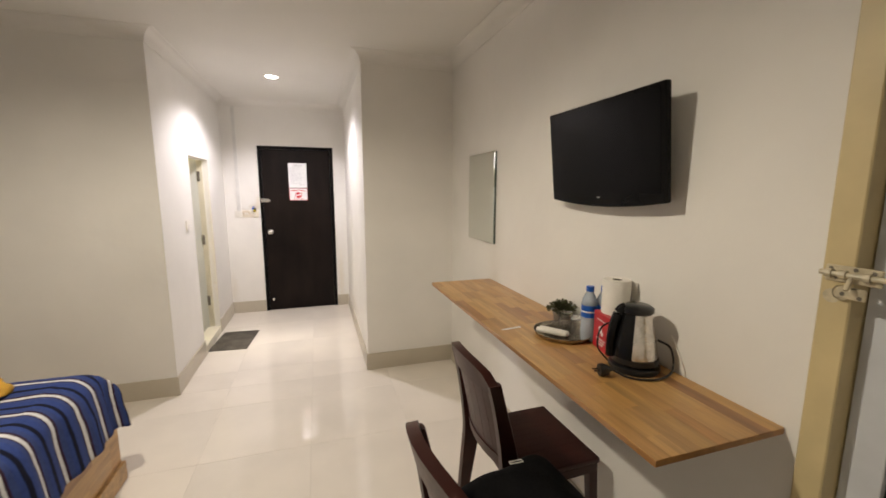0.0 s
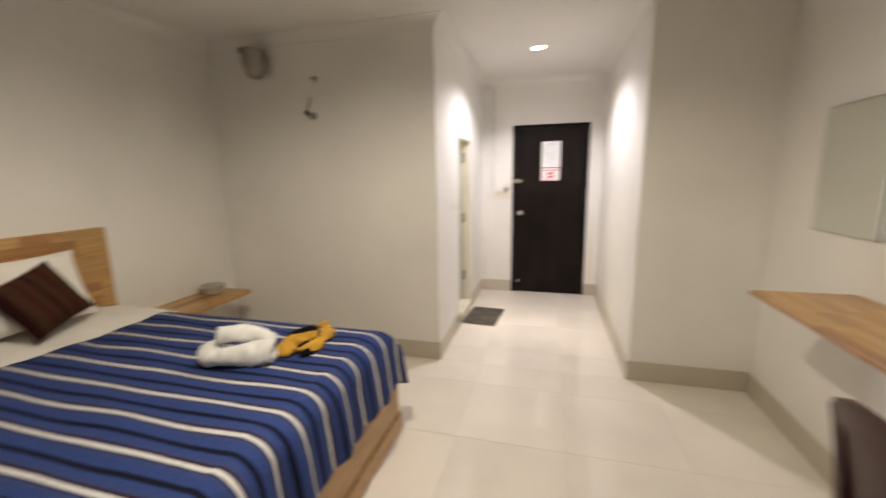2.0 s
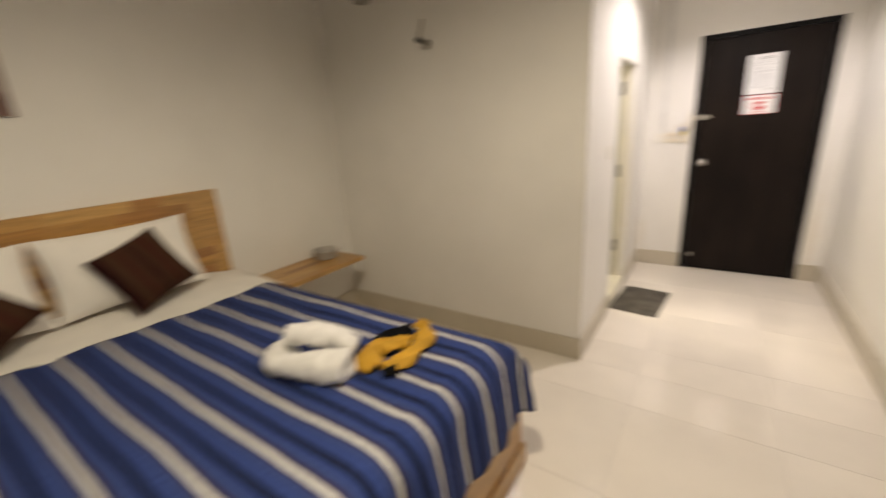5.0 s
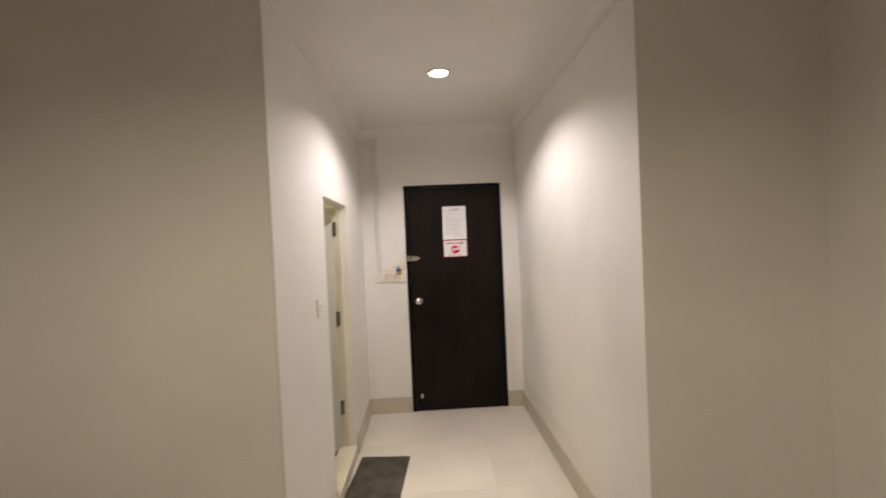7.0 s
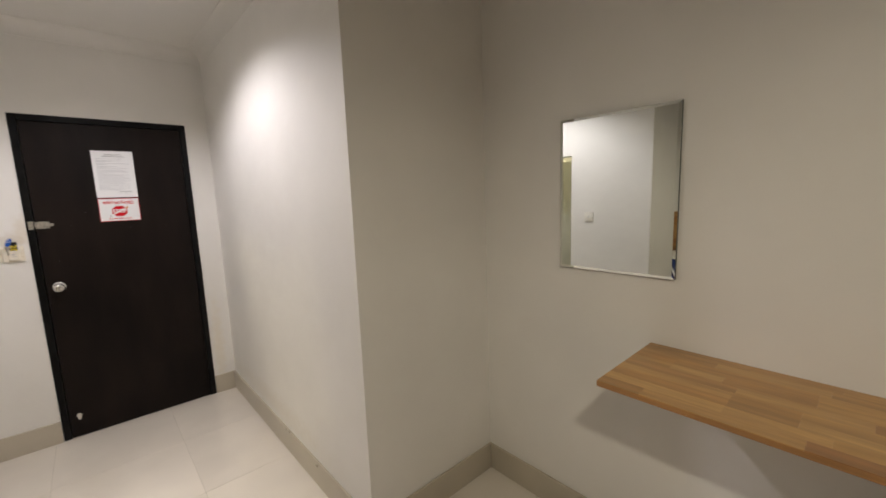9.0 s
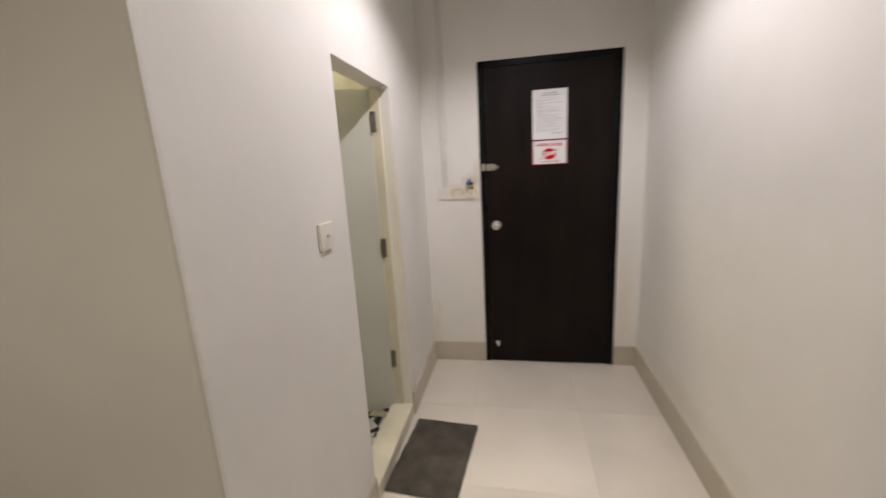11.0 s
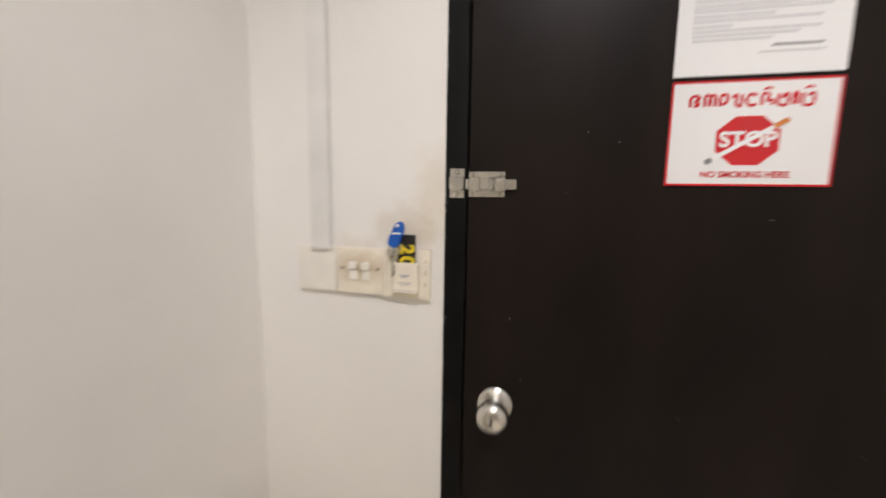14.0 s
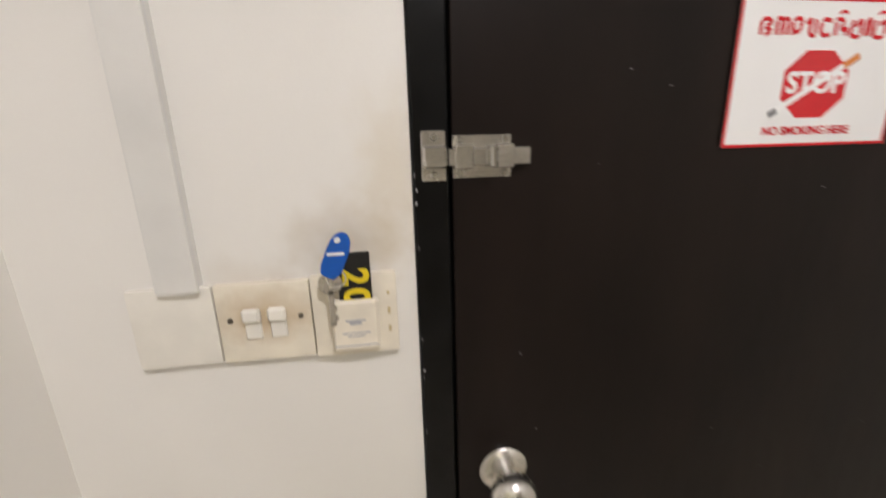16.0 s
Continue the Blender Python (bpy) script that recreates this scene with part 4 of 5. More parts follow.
def sheet_top():
    """White sheet drawn up over the head end, rising towards the pillows."""
    bm = bmesh.new()
    rows = []
    for i in range(25):
        y = BYN + 0.012 + (BYF - BYN - 0.024) * i / 24
        side = min(1.0, 3.2 * (1 - abs(2 * i / 24 - 1)) + 0.25)
        rows.append([bm.verts.new((-1.885 + 0.47 * j / 12, y, BT - 0.009 + 0.050 * side * max(0.0, 1 - (j / 12) ** 1.5) + 0.003 * math.sin(2.1 * i + j))) for j in range(13)])
    for a, b in zip(rows, rows[1:]):
        for j in range(12):
            bm.faces.new((a[j], a[j + 1], b[j + 1], b[j]))
    for edge in (rows[0], rows[-1]):
        low = [bm.verts.new((v.co.x, v.co.y, 0.40)) for v in edge]
        for j in range(12):
            bm.faces.new((edge[j], edge[j + 1], low[j + 1], low[j]))
    bmesh.ops.recalc_face_normals(bm, faces=bm.faces)
    return bm


part("sheet", sheet_top(), LINEN, bed, "white cotton sheet", True)


def puffed(w, h, d, seed, n=16):
    """A stuffed cushion, w by h, d thick, in the local xy plane, with pinched corners and soft dents."""
    rnd = random.Random(seed)
    bm = bmesh.new()
    ph = [rnd.uniform(0, 6.3) for _ in range(6)]
    sheets = []
    for s in (1, -1):
        rows = []
        for i in range(n + 1):
            row = []
            for j in range(n + 1):
                u, v = 2 * i / n - 1, 2 * j / n - 1
                edge = max(0.0, (1 - u ** 4) * (1 - v ** 4)) ** 0.55
                pinch_u, pinch_v = 1 - 0.07 * (1 - v * v), 1 - 0.07 * (1 - u * u)
                dent = 1 + 0.12 * math.sin(3 * u + ph[0]) * math.sin(2.5 * v + ph[1]) + 0.06 * math.sin(7 * u + 4 * v + ph[2])
                row.append(bm.verts.new((u * w / 2 * pinch_u, v * h / 2 * pinch_v, s * d / 2 * edge * dent)))
            rows.append(row)
        sheets.append(rows)
        for i in range(n):
            for j in range(n):
                q = (rows[i][j], rows[i + 1][j], rows[i + 1][j + 1], rows[i][j + 1])
                bm.faces.new(q if s > 0 else tuple(reversed(q)))
    bmesh.ops.remove_doubles(bm, verts=bm.verts, dist=0.0005)
    bmesh.ops.recalc_face_normals(bm, faces=bm.faces)
    return bm


def soft_thing(name, label, category, bm, mat, m, group=""):
    ob = solid(name, bm, mat, label, category, group, smooth=True)
    ob.matrix_world = m
    return ob


# pillows lean against the headboard; cushions stand on a corner before them
for k, (y, tilt) in enumerate(((-2.19, 0), (-1.56, 0))):
    soft_thing("pillow", "plump white cotton pillow leaning on the wooden headboard", "pillow", puffed(0.62, 0.385, 0.15, 40 + k, 18), LINEN,
               pose(-1.775, y, BT + 0.235, 90, 0, 90) @ pose(0, 0, 0, -20, 0, 0), "bed pillows")
soft_thing("cushion", "square dark brown striped cushion standing on its corner", "cushion", puffed(0.330, 0.330, 0.12, 50, 16), CUSHION,
           pose(-1.64, -2.135, BT + 0.192, 90, 0, 90) @ pose(0, 0, 0, -37, 0, 0) @ pose(0, 0, 0, 0, 0, 36), "brown cushions")
soft_thing("cushion", "square dark brown striped cushion leaning on a white pillow", "cushion", puffed(0.318, 0.318, 0.12, 51, 16), CUSHION,
           pose(-1.64, -1.540, BT + 0.215, 90, 0, 90) @ pose(0, 0, 0, -26, 0, 0) @ pose(0, 0, 0, 0, 0, 20), "brown cushions")

headboard = thing("headboard", "wide headboard of edge-glued golden rubberwood strips on the wall", "headboard", (XL + 0.032, -2.826, 0.42))
headboard.matrix_world = pose(XL + 0.034, -2.826, 0.45, 90, 0, 90)
part("board", box((0, 0, -0.033), (1.808, 0.718, -0.003), 0.001), RUBBERWOOD, headboard)
strips(headboard, 1.808, 0.718, 0.003, 0.055, 33)


def draped_blanket():
    bm = bmesh.new()
    uvl = bm.loops.layers.uv.new("UVMap")
    half, drop_s, drop_f = (BYF - BYN) / 2, 0.255, 0.275
    mid = (BYF + BYN) / 2
    x0, length = -1.50, 1.515
    ns, nv = 150, 96
    r = 0.085

    def fold(a, edge):
        """How far out and how far down a point lies at arc a past a rounded edge at the given distance."""
        if a < edge - r:
            return a, 0.0
        q = (a - (edge - r)) / r
        if q < math.pi / 2:
            return edge - r + r * math.sin(q), r * (1 - math.cos(q))
        return edge, r + (a - (edge - r) - r * math.pi / 2)

    verts = []
    for i in range(ns + 1):
        s = -(half + drop_s) + 2 * (half + drop_s) * i / ns
        row = []
        for j in range(nv + 1):
            v = (length + drop_f) * j / nv
            a, da = fold(abs(s), half)
            b, db = fold(v, length)
            y = math.copysign(a, s)
            x = b
            # the hem at the head end wanders
            x += (1 - j / nv) ** 6 * (0.035 * math.sin(3.1 * s + 0.6) + 0.05 * (s / half))
            down = max(da, db) + 0.15 * min(da, db)
            wave = 0.011 * math.sin(21 * s + 1.3 * math.sin(5 * s)) + 0.007 * math.sin(47 * s)
            wave2 = 0.012 * math.sin(17 * v + 1.1) + 0.006 * math.sin(41 * v)
            k = min(1.0, db / 0.15)
            x += k * (wave + 0.022 * db / 0.2)
            k2 = min(1.0, da / 0.15)
            y += math.copysign(k2 * (wave2 + (0.03 if s > 0 else 0.012) * da / 0.2), s)
            if da > 0.03 and db > 0.03:
                c = min(da, db, 0.14) / 0.14
                x += 0.018 * c
                y += math.copysign(0.03 * c, s)
            z = BT - down
            if not (da or db):
                z += 0.004 * math.sin(9 * s + 3 * v) * math.sin(7 * v + 1) + 0.003 * math.sin(25 * s + 11 * v)
            row.append((bm.verts.new((x0 + x, mid + y, z)), s, v))
        verts.append(row)
    for i in range(ns):
        for j in range(nv):
            q = (verts[i][j], verts[i + 1][j], verts[i + 1][j + 1], verts[i][j + 1])
            f = bm.faces.new([p[0] for p in q])
            for loop, p in zip(f.loops, q):
                loop[uvl].uv = (p[1] + 4.433, p[2])
    bmesh.ops.recalc_face_normals(bm, faces=bm.faces)
    return bm


blanket = soft_thing("blanket", "blue blanket with white and navy stripes spread over the bed", "blanket", draped_blanket(), STRIPES, Matrix.Identity(4))
mod = blanket.modifiers.new("thick", "SOLIDIFY")
mod.thickness, mod.offset = 0.006, 1.0


def rolled_towel(path, radii, seed):
    """A loosely rolled towel bent along a path, with a hollow in each end and an overlapping outer edge."""
    pts = smooth_curve(path, 8)
    rad = [p.x for p in smooth_curve([(r, 0, 0) for r in radii], 8)]
    steps = 40
    bm = bmesh.new()
    rings = []

    def ring(c, d, r, squash):
        d = d.normalized()
        s = d.cross(Vector((0, 0, 1))).normalized()
        u = s.cross(d)
        row = []
        for j in range(steps):
            a = 2 * math.pi * j / steps
            lap = 1.0 + 0.10 * ((j / steps + 0.30) % 1.0)
            p = c + r * lap * (math.cos(a) * s * 1.06 + math.sin(a) * u * squash)
            q = p * 16.0 + Vector((seed, 0, 0))
            w = min(1.0, r / 0.03)
            p += w * Vector((0.014 * noise.noise(q), 0.014 * noise.noise(q + Vector((7, 0, 0))), 0.011 * noise.noise(q + Vector((0, 7, 0)))))
            row.append(bm.verts.new(p))
        rings.append(row)

    last = len(pts) - 1
    d0, d1 = pts[1] - pts[0], pts[last] - pts[last - 1]
    for f, inset in ((0.10, 0.030), (0.30, 0.022), (0.42, 0.004), (0.60, -0.006), (0.85, -0.004)):
        ring(pts[0] + d0.normalized() * inset, d0, rad[0] * f, 0.92)
    for k, p in enumerate(pts):
        ring(p, pts[min(k + 1, last)] - pts[max(k - 1, 0)], rad[k] * (1 + 0.03 * math.sin(1.3 * k + seed)), 0.92)
    for f, inset in ((0.85, -0.004), (0.60, -0.006), (0.42, 0.004), (0.30, 0.022), (0.10, 0.030)):
        ring(pts[last] - d1.normalized() * inset, d1, rad[last] * f, 0.92)
    for p, q in zip(rings, rings[1:]):
        for j in range(steps):
            bm.faces.new((p[j], p[(j + 1) % steps], q[(j + 1) % steps], q[j]))
    bm.faces.new(rings[0])
    bm.faces.new(rings[-1])
    for v in bm.verts:
        v.co.z = max(0.0, v.co.z)
    bmesh.ops.recalc_face_normals(bm, faces=bm.faces)
    return bm


TOWELS = pose(-0.480, -1.540, BT + 0.006, 0, 0, 20) @ Matrix.Diagonal((0.90, 0.95, 0.92, 1.0))
soft_thing("rolled_towel", "white terry towel rolled up and bent, lying on the blanket", "towel",
           rolled_towel([(0.165, 0.0, 0.052), (0.08, -0.005, 0.052), (-0.02, -0.005, 0.045), (-0.11, 0.005, 0.042), (-0.155, 0.045, 0.045), (-0.125, 0.095, 0.055)],
                        (0.055, 0.056, 0.048, 0.042, 0.042, 0.044), 3), TOWEL, TOWELS, "rolled towels")
soft_thing("rolled_towel", "white terry towel rolled up, propped on another rolled towel", "towel",
           rolled_towel([(-0.105, 0.062, 0.122), (-0.03, 0.098, 0.108), (0.050, 0.128, 0.078), (0.120, 0.140, 0.042)],
                        (0.042, 0.047, 0.048, 0.038), 9), TOWEL, TOWELS, "rolled towels")


def cloth_band(path, width, seed, lift):
    """A soft folded strip of cloth along a path."""
    rnd = random.Random(seed)
    pts = smooth_curve(path, 8)
    bm = bmesh.new()
    rows = []
    m = 8
    for k, p in enumerate(pts):
        d = (pts[min(k + 1, len(pts) - 1)] - pts[max(k - 1, 0)])
        d.z = 0
        d.normalize()
        s = Vector((-d.y, d.x, 0))
        w = width * (0.85 + 0.25 * math.sin(k * 0.45 + seed))
        rows.append([bm.verts.new(p + s * w * (j / m - 0.5) + Vector((0, 0, lift * (1 - (2 * j / m - 1) ** 2) + 0.006 * math.sin(1.9 * j + 0.6 * k)))) for j in range(m + 1)])
    for a, b in zip(rows, rows[1:]):
        for j in range(m):
            bm.faces.new((a[j], a[j + 1], b[j + 1], b[j]))
    return bm


scarf = thing("folded_cap", "mustard yellow and black folded cloth cap lying on the blanket", "cap", (-0.315, -1.262, BT + 0.010), -4)
scarf.scale = (0.86, 0.86, 0.9)
for nm, path, w, mt, lf in (("yellow_band", [(0.075, -0.17, 0.0), (0.095, -0.07, 0.006), (0.085, 0.03, 0.010), (0.045, 0.12, 0.014), (-0.01, 0.155, 0.030)], 0.085, YELLOWCLOTH, 0.026),
                            ("yellow_fold", [(0.05, -0.175, 0.0), (-0.02, -0.155, 0.012), (-0.055, -0.09, 0.016), (-0.01, -0.02, 0.018), (0.05, 0.02, 0.020)], 0.110, YELLOWCLOTH, 0.026),
                            ("black_lining", [(-0.075, -0.07, 0.004), (-0.050, 0.02, 0.022), (-0.015, 0.095, 0.022)], 0.125, BLACKCLOTH, 0.028),
                            ("black_patch", [(0.095, -0.19, 0.004), (0.125, -0.145, 0.012)], 0.055, BLACKCLOTH, 0.014)):
    o = part(nm, cloth_band(path, w, len(nm), lf), mt, scarf, smooth=True)
    md = o.modifiers.new("thick", "SOLIDIFY")
    md.thickness = 0.006

# ---- shelf beside the bed ----
shelf = thing("bedside_shelf", "small wall-hung bedside shelf of golden rubberwood", "shelf", (XL, -0.20, 0.545), -90)
part("board", box((0, 0.001, -0.03), (0.66, 0.365, -0.0025), 0.001), RUBBERWOOD, shelf)
strips(shelf, 0.66, 0.364, 0.0025, 0.06, 77)
part("bracket", box((0.25, 0.001, -0.16), (0.28, 0.006, -0.03)), WHITEPLASTIC, shelf)
ash = thing("ashtray", "round grey stoneware ashtray on the bedside shelf", "ashtray", (-1.80, -0.36, 0.545))
ASH = material("grey_stoneware", (0.40, 0.37, 0.33), 0.4, vary=0.15, scale=20)
part("bowl", lathe([(0.001, 0.0), (0.060, 0.0), (0.078, 0.008), (0.094, 0.066), (0.088, 0.072), (0.080, 0.062), (0.066, 0.016), (0.001, 0.013)], steps=28, cap=False), ASH, ash, smooth=True)

# ---- picture ----
art = thing("canvas_picture", "pinkish canvas print of white vases with green leaves, above the bed", "picture", (XL, -1.943, 1.843))
aw, ah = 0.196, 0.258
PINK = material("print_pink", (0.38, 0.265, 0.215), 0.7, vary=0.22, scale=8, bump=0.2, bump_scale=200)
PRINTBROWN = material("print_brown", (0.19, 0.11, 0.09), 0.7, vary=0.25, scale=14)
PRINTCREAM = material("print_cream", (0.55, 0.44, 0.33), 0.7, vary=0.12, scale=14)
PRINTWHITE = material("print_white", (0.66, 0.60, 0.56), 0.7, vary=0.06, scale=14)
PRINTGREEN = material("print_green", (0.11, 0.105, 0.05), 0.7, vary=0.3, scale=30)
part("canvas", box((0.001, -aw, -ah), (0.020, aw, ah), 0.002), PINK, art)


def blob(shapes, x, seed):
    rnd = random.Random(seed)
    bm = bmesh.new()
    for cy, cz, ry, rz, tilt in shapes:
        vs = []
        for k in range(18):
            a = 2 * math.pi * k / 18
            q = 1 + rnd.uniform(-0.12, 0.12)
            u, v = ry * q * math.cos(a), rz * q * math.sin(a)
            t = radians(tilt)
            vs.append(bm.verts.new((x, cy + u * math.cos(t) - v * math.sin(t), cz + u * math.sin(t) + v * math.cos(t))))
        bm.faces.new(vs)
    ext = bmesh.ops.extrude_face_region(bm, geom=bm.faces[:])
    bmesh.ops.translate(bm, vec=(0.0006, 0, 0), verts=[v for v in ext["geom"] if isinstance(v, bmesh.types.BMVert)])
    bmesh.ops.recalc_face_normals(bm, faces=bm.faces)
    return bm


part("printed_ground", box((0.0201, -aw + 0.002, -ah + 0.002), (0.0206, aw - 0.002, -0.165)), PRINTBROWN, art)
for name_, mat_print, x_, shapes in (
        ("printed_glow", PRINTCREAM, 0.0203, [(-0.02, 0.02, 0.10, 0.11, 0), (0.09, -0.03, 0.09, 0.10, 0)]),
        ("printed_vase", PRINTWHITE, 0.0210, [(-0.03, -0.13, 0.050, 0.055, 0), (0.09, -0.10, 0.070, 0.075, 0), (0.01, -0.195, 0.03, 0.012, 0)]),
        ("printed_leaf", PRINTGREEN, 0.0216, [(-0.06, 0.01, 0.04, 0.016, 40), (-0.02, 0.02, 0.04, 0.016, 120), (-0.04, -0.03, 0.045, 0.018, 80), (0.07, 0.03, 0.035, 0.014, 20),
                                              (0.11, 0.05, 0.03, 0.012, 140), (-0.01, -0.06, 0.03, 0.012, 95)]),
        ("printed_branch", PRINTBROWN, 0.0222, [(-0.09, 0.10, 0.07, 0.006, 12), (0.02, 0.125, 0.06, 0.007, 8), (0.09, 0.09, 0.05, 0.008, -20), (0.12, 0.075, 0.05, 0.006, 8), (-0.02, 0.14, 0.05, 0.005, 25)]),
        ("printed_fruit", PRINTBROWN, 0.0216, [(0.12, -0.205, 0.035, 0.03, 0), (-0.03, -0.215, 0.03, 0.02, 0)])):
    for k, shape in enumerate(shapes):
        part(name_, blob([shape], x_ + 0.0007 * k, k + 1), mat_print, art)

# ---- fittings on the wall beside the bed ----
fan = thing("wall_bracket", "dark steel wall bracket with a grey rounded housing", "bracket", (-1.430, 0, 2.372))
part("plate", box((-0.04, -0.006, -0.05), (0.04, 0, 0.05), 0.002), DARKSTEEL, fan)
part("arm", add_tube(bmesh.new(), smooth_curve([(0, -0.004, 0.02), (-0.04, -0.06, 0.04), (-0.09, -0.12, 0.055)], 6), 0.024, 10), BLACKPLASTIC, fan, smooth=True)
part("housing", lathe([(0.001, -0.150), (0.050, -0.138), (0.086, -0.065), (0.092, 0.01), (0.068, 0.065), (0.001, 0.085)], (0.02, -0.100, -0.01), "z", 20), material("dusty_grey_plastic", (0.34, 0.31, 0.26), 0.6, vary=0.15, scale=14), fan, "grey rounded housing", True)
peg = thing("wall_plug", "small grey plastic plug in the plaster wall", "plug", (-0.955, 0, 2.20))
part("plug", lathe([(0.002, 0.034), (0.014, 0.032), (0.017, 0.016), (0.020, 0.0)], (0, 0, 0), "y", 16), TERRACOTTA, peg, smooth=True)
part("screw_head", lathe([(0.001, 0.042), (0.009, 0.040), (0.010, 0.033)], (0, 0, 0.004), "y", 14), DARKSTEEL, peg, "dark screw head", True)
part("wire_end", add_tube(bmesh.new(), smooth_curve([(0.006, -0.030, 0.0), (0.014, -0.032, -0.02), (0.020, -0.028, -0.045)], 5), 0.004, 8), TERRACOTTA, peg, smooth=True)
hook = thing("wall_hook", "dark stub of a steel hook with a bent strip of wire", "hook", (-0.985, 0, 1.93))
bmh = lathe([(0.001, 0.105), (0.012, 0.103), (0.0165, 0.095), (0.0165, 0.070), (0.012, 0.062), (0.0125, 0.012), (0.026, 0.008), (0.028, 0.0)], (0, 0, 0), "y", 18)
bmesh.ops.rotate(bmh, matrix=Matrix.Rotation(radians(-7), 3, "X"), verts=bmh.verts)
part("hook_arm", bmh, TERRACOTTA, hook, smooth=True)
part("end_cap", lathe([(0.001, 0.108), (0.014, 0.105), (0.018, 0.098), (0.018, 0.088)], (0, 0, 0.012), "y", 18), BLACKPLASTIC, hook, "black cap", True)
part("wire", add_tube(bmesh.new(), smooth_curve([(0.0, -0.085, 0.012), (0.004, -0.082, 0.05), (0.012, -0.070, 0.09), (0.016, -0.062, 0.125)], 6), 0.0065, 8), TERRACOTTA, hook, smooth=True)

# ---- chairs ----


def chair(m, label):
    """Moulded plastic chair; seat faces local +x."""
    ch = thing("plastic_chair", label, "chair", group="chairs at the counter")
    ch.matrix_world = m
    sb = box((-0.20, -0.205, 0.425), (0.205, 0.205, 0.450), 0.012, 3)
    bmesh.ops.subdivide_edges(sb, edges=sb.edges[:], cuts=1)
    part("seat", sb, BROWNPLASTIC, ch, smooth=True)
    bs = bmesh.new()
    for k in range(9):
        y = -0.15 + 0.3 * k / 8
        add_box(bs, (-0.16, y - 0.0165, 0.4485), (0.17, y + 0.0165, 0.4504), 0.0004)
    part("seat_ribs", bs, BROWNPLASTIC, ch)
    ap = bmesh.new()
    add_box(ap, (0.185, -0.19, 0.375), (0.203, 0.19, 0.428), 0.004)
    for s in (-1, 1):
        add_box(ap, (-0.19, s * 0.194 - 0.008, 0.385), (0.19, s * 0.194 + 0.008, 0.428), 0.004)
    part("apron", ap, BROWNPLASTIC, ch)
    for sx, sy in ((1, -1), (1, 1)):
        lg = bmesh.new()
        add_box(lg, (-0.020, -0.020, 0.0), (0.020, 0.020, 0.43), 0.006, 2)
        for v in lg.verts:
            k = 1 - v.co.z / 0.43
            v.co.x = v.co.x * (1 - 0.25 * k) + sx * (0.178 + 0.02 * k)
            v.co.y = v.co.y * (1 - 0.25 * k) + sy * (0.178 + 0.02 * k)
        part("leg", lg, BROWNPLASTIC, ch, smooth=True)

    def bow(z):
        return -0.185 - 0.02 * max(0, (0.43 - z) / 0.43) * 3 - 0.085 * max(0.0, (z - 0.43) / 0.43) ** 1.3

    for sy in (-1, 1):
        st = bmesh.new()
        rows = []
        for k in range(15):
            z = 0.822 * k / 14
            wide = 0.024 + 0.016 * max(0, 1 - abs(z - 0.43) / 0.3)
            cx, cy = bow(z), sy * (0.176 + 0.010 * math.sin(z * 3.4))
            rows.append([st.verts.new((cx + dx * wide, cy + dy * 0.016, z)) for dx, dy in ((-1, -1), (0.8, -1), (1, -0.6), (1, 0.6), (0.8, 1), (-1, 1))])
        for a, b in zip(rows, rows[1:]):
            for j in range(6):
                st.faces.new((a[j], a[(j + 1) % 6], b[(j + 1) % 6], b[j]))
        st.faces.new(rows[0])
        st.faces.new(rows[-1])
        bmesh.ops.recalc_face_normals(st, faces=st.faces)
        part("back_post", st, BROWNPLASTIC, ch, smooth=True)

    def panel(y0, y1, z0, z1, thick, n=10, crown=0.0):
        bm = bmesh.new()
        rows = []
        for i in range(n + 1):
            y = y0 + (y1 - y0) * i / n
            curve = -0.035 * (1 - (y / 0.19) ** 2)
            col = []
            for z in [z0 + (z1 + crown * (1 - (y / 0.2) ** 2) - z0) * j / 6 for j in range(7)]:
                col.append((bow(z) + curve, y, z))
            rows.append([(bm.verts.new((p[0] - thick / 2, p[1], p[2])), bm.verts.new((p[0] + thick / 2, p[1], p[2]))) for p in col])
        for a, b in zip(rows, rows[1:]):
            for j in range(6):
                bm.faces.new((a[j][0], b[j][0], b[j + 1][0], a[j + 1][0]))
                bm.faces.new((a[j][1], a[j + 1][1], b[j + 1][1], b[j][1]))
            bm.faces.new((a[0][0], a[0][1], b[0][1], b[0][0]))
            bm.faces.new((a[6][0], b[6][0], b[6][1], a[6][1]))
        for e in (rows[0], rows[-1]):
            for j in range(6):
                bm.faces.new((e[j][0], e[j + 1][0], e[j + 1][1], e[j][1]))
        if crown:
            for v in bm.verts:
                k = max(0.0, (abs(v.co.y) - 0.72 * y1) / (0.28 * y1))
                v.co.z -= 0.030 * k * k * max(0.0, (v.co.z - z0) / (z1 - z0))
        bmesh.ops.recalc_face_normals(bm, faces=bm.faces)
        return bm

    part("top_rail", panel(-0.196, 0.196, 0.790, 0.845, 0.036, crown=0.045), BROWNPLASTIC, ch, "curved top rail", True)
    part("lower_rail", panel(-0.178, 0.178, 0.470, 0.515, 0.022), BROWNPLASTIC, ch, smooth=True)
    for k in range(6):
        y = -0.140 + 0.056 * k
        part("slat", panel(y - 0.0272, y + 0.0272, 0.505, 0.812, 0.012, 3), BROWNPLASTIC, ch, "vertical back slat", True)
    return ch


chair_a = chair(pose(1.862, -1.825, 0, 0, 0, 1), "brown moulded plastic chair pushed under the counter")
chair_b = copy_thing(chair_a, pose(1.560, -2.325, 0, 0, 0, 6))
tagged(chair_b, "brown moulded plastic chair with a black bag on its seat", "chair", "chairs at the counter")

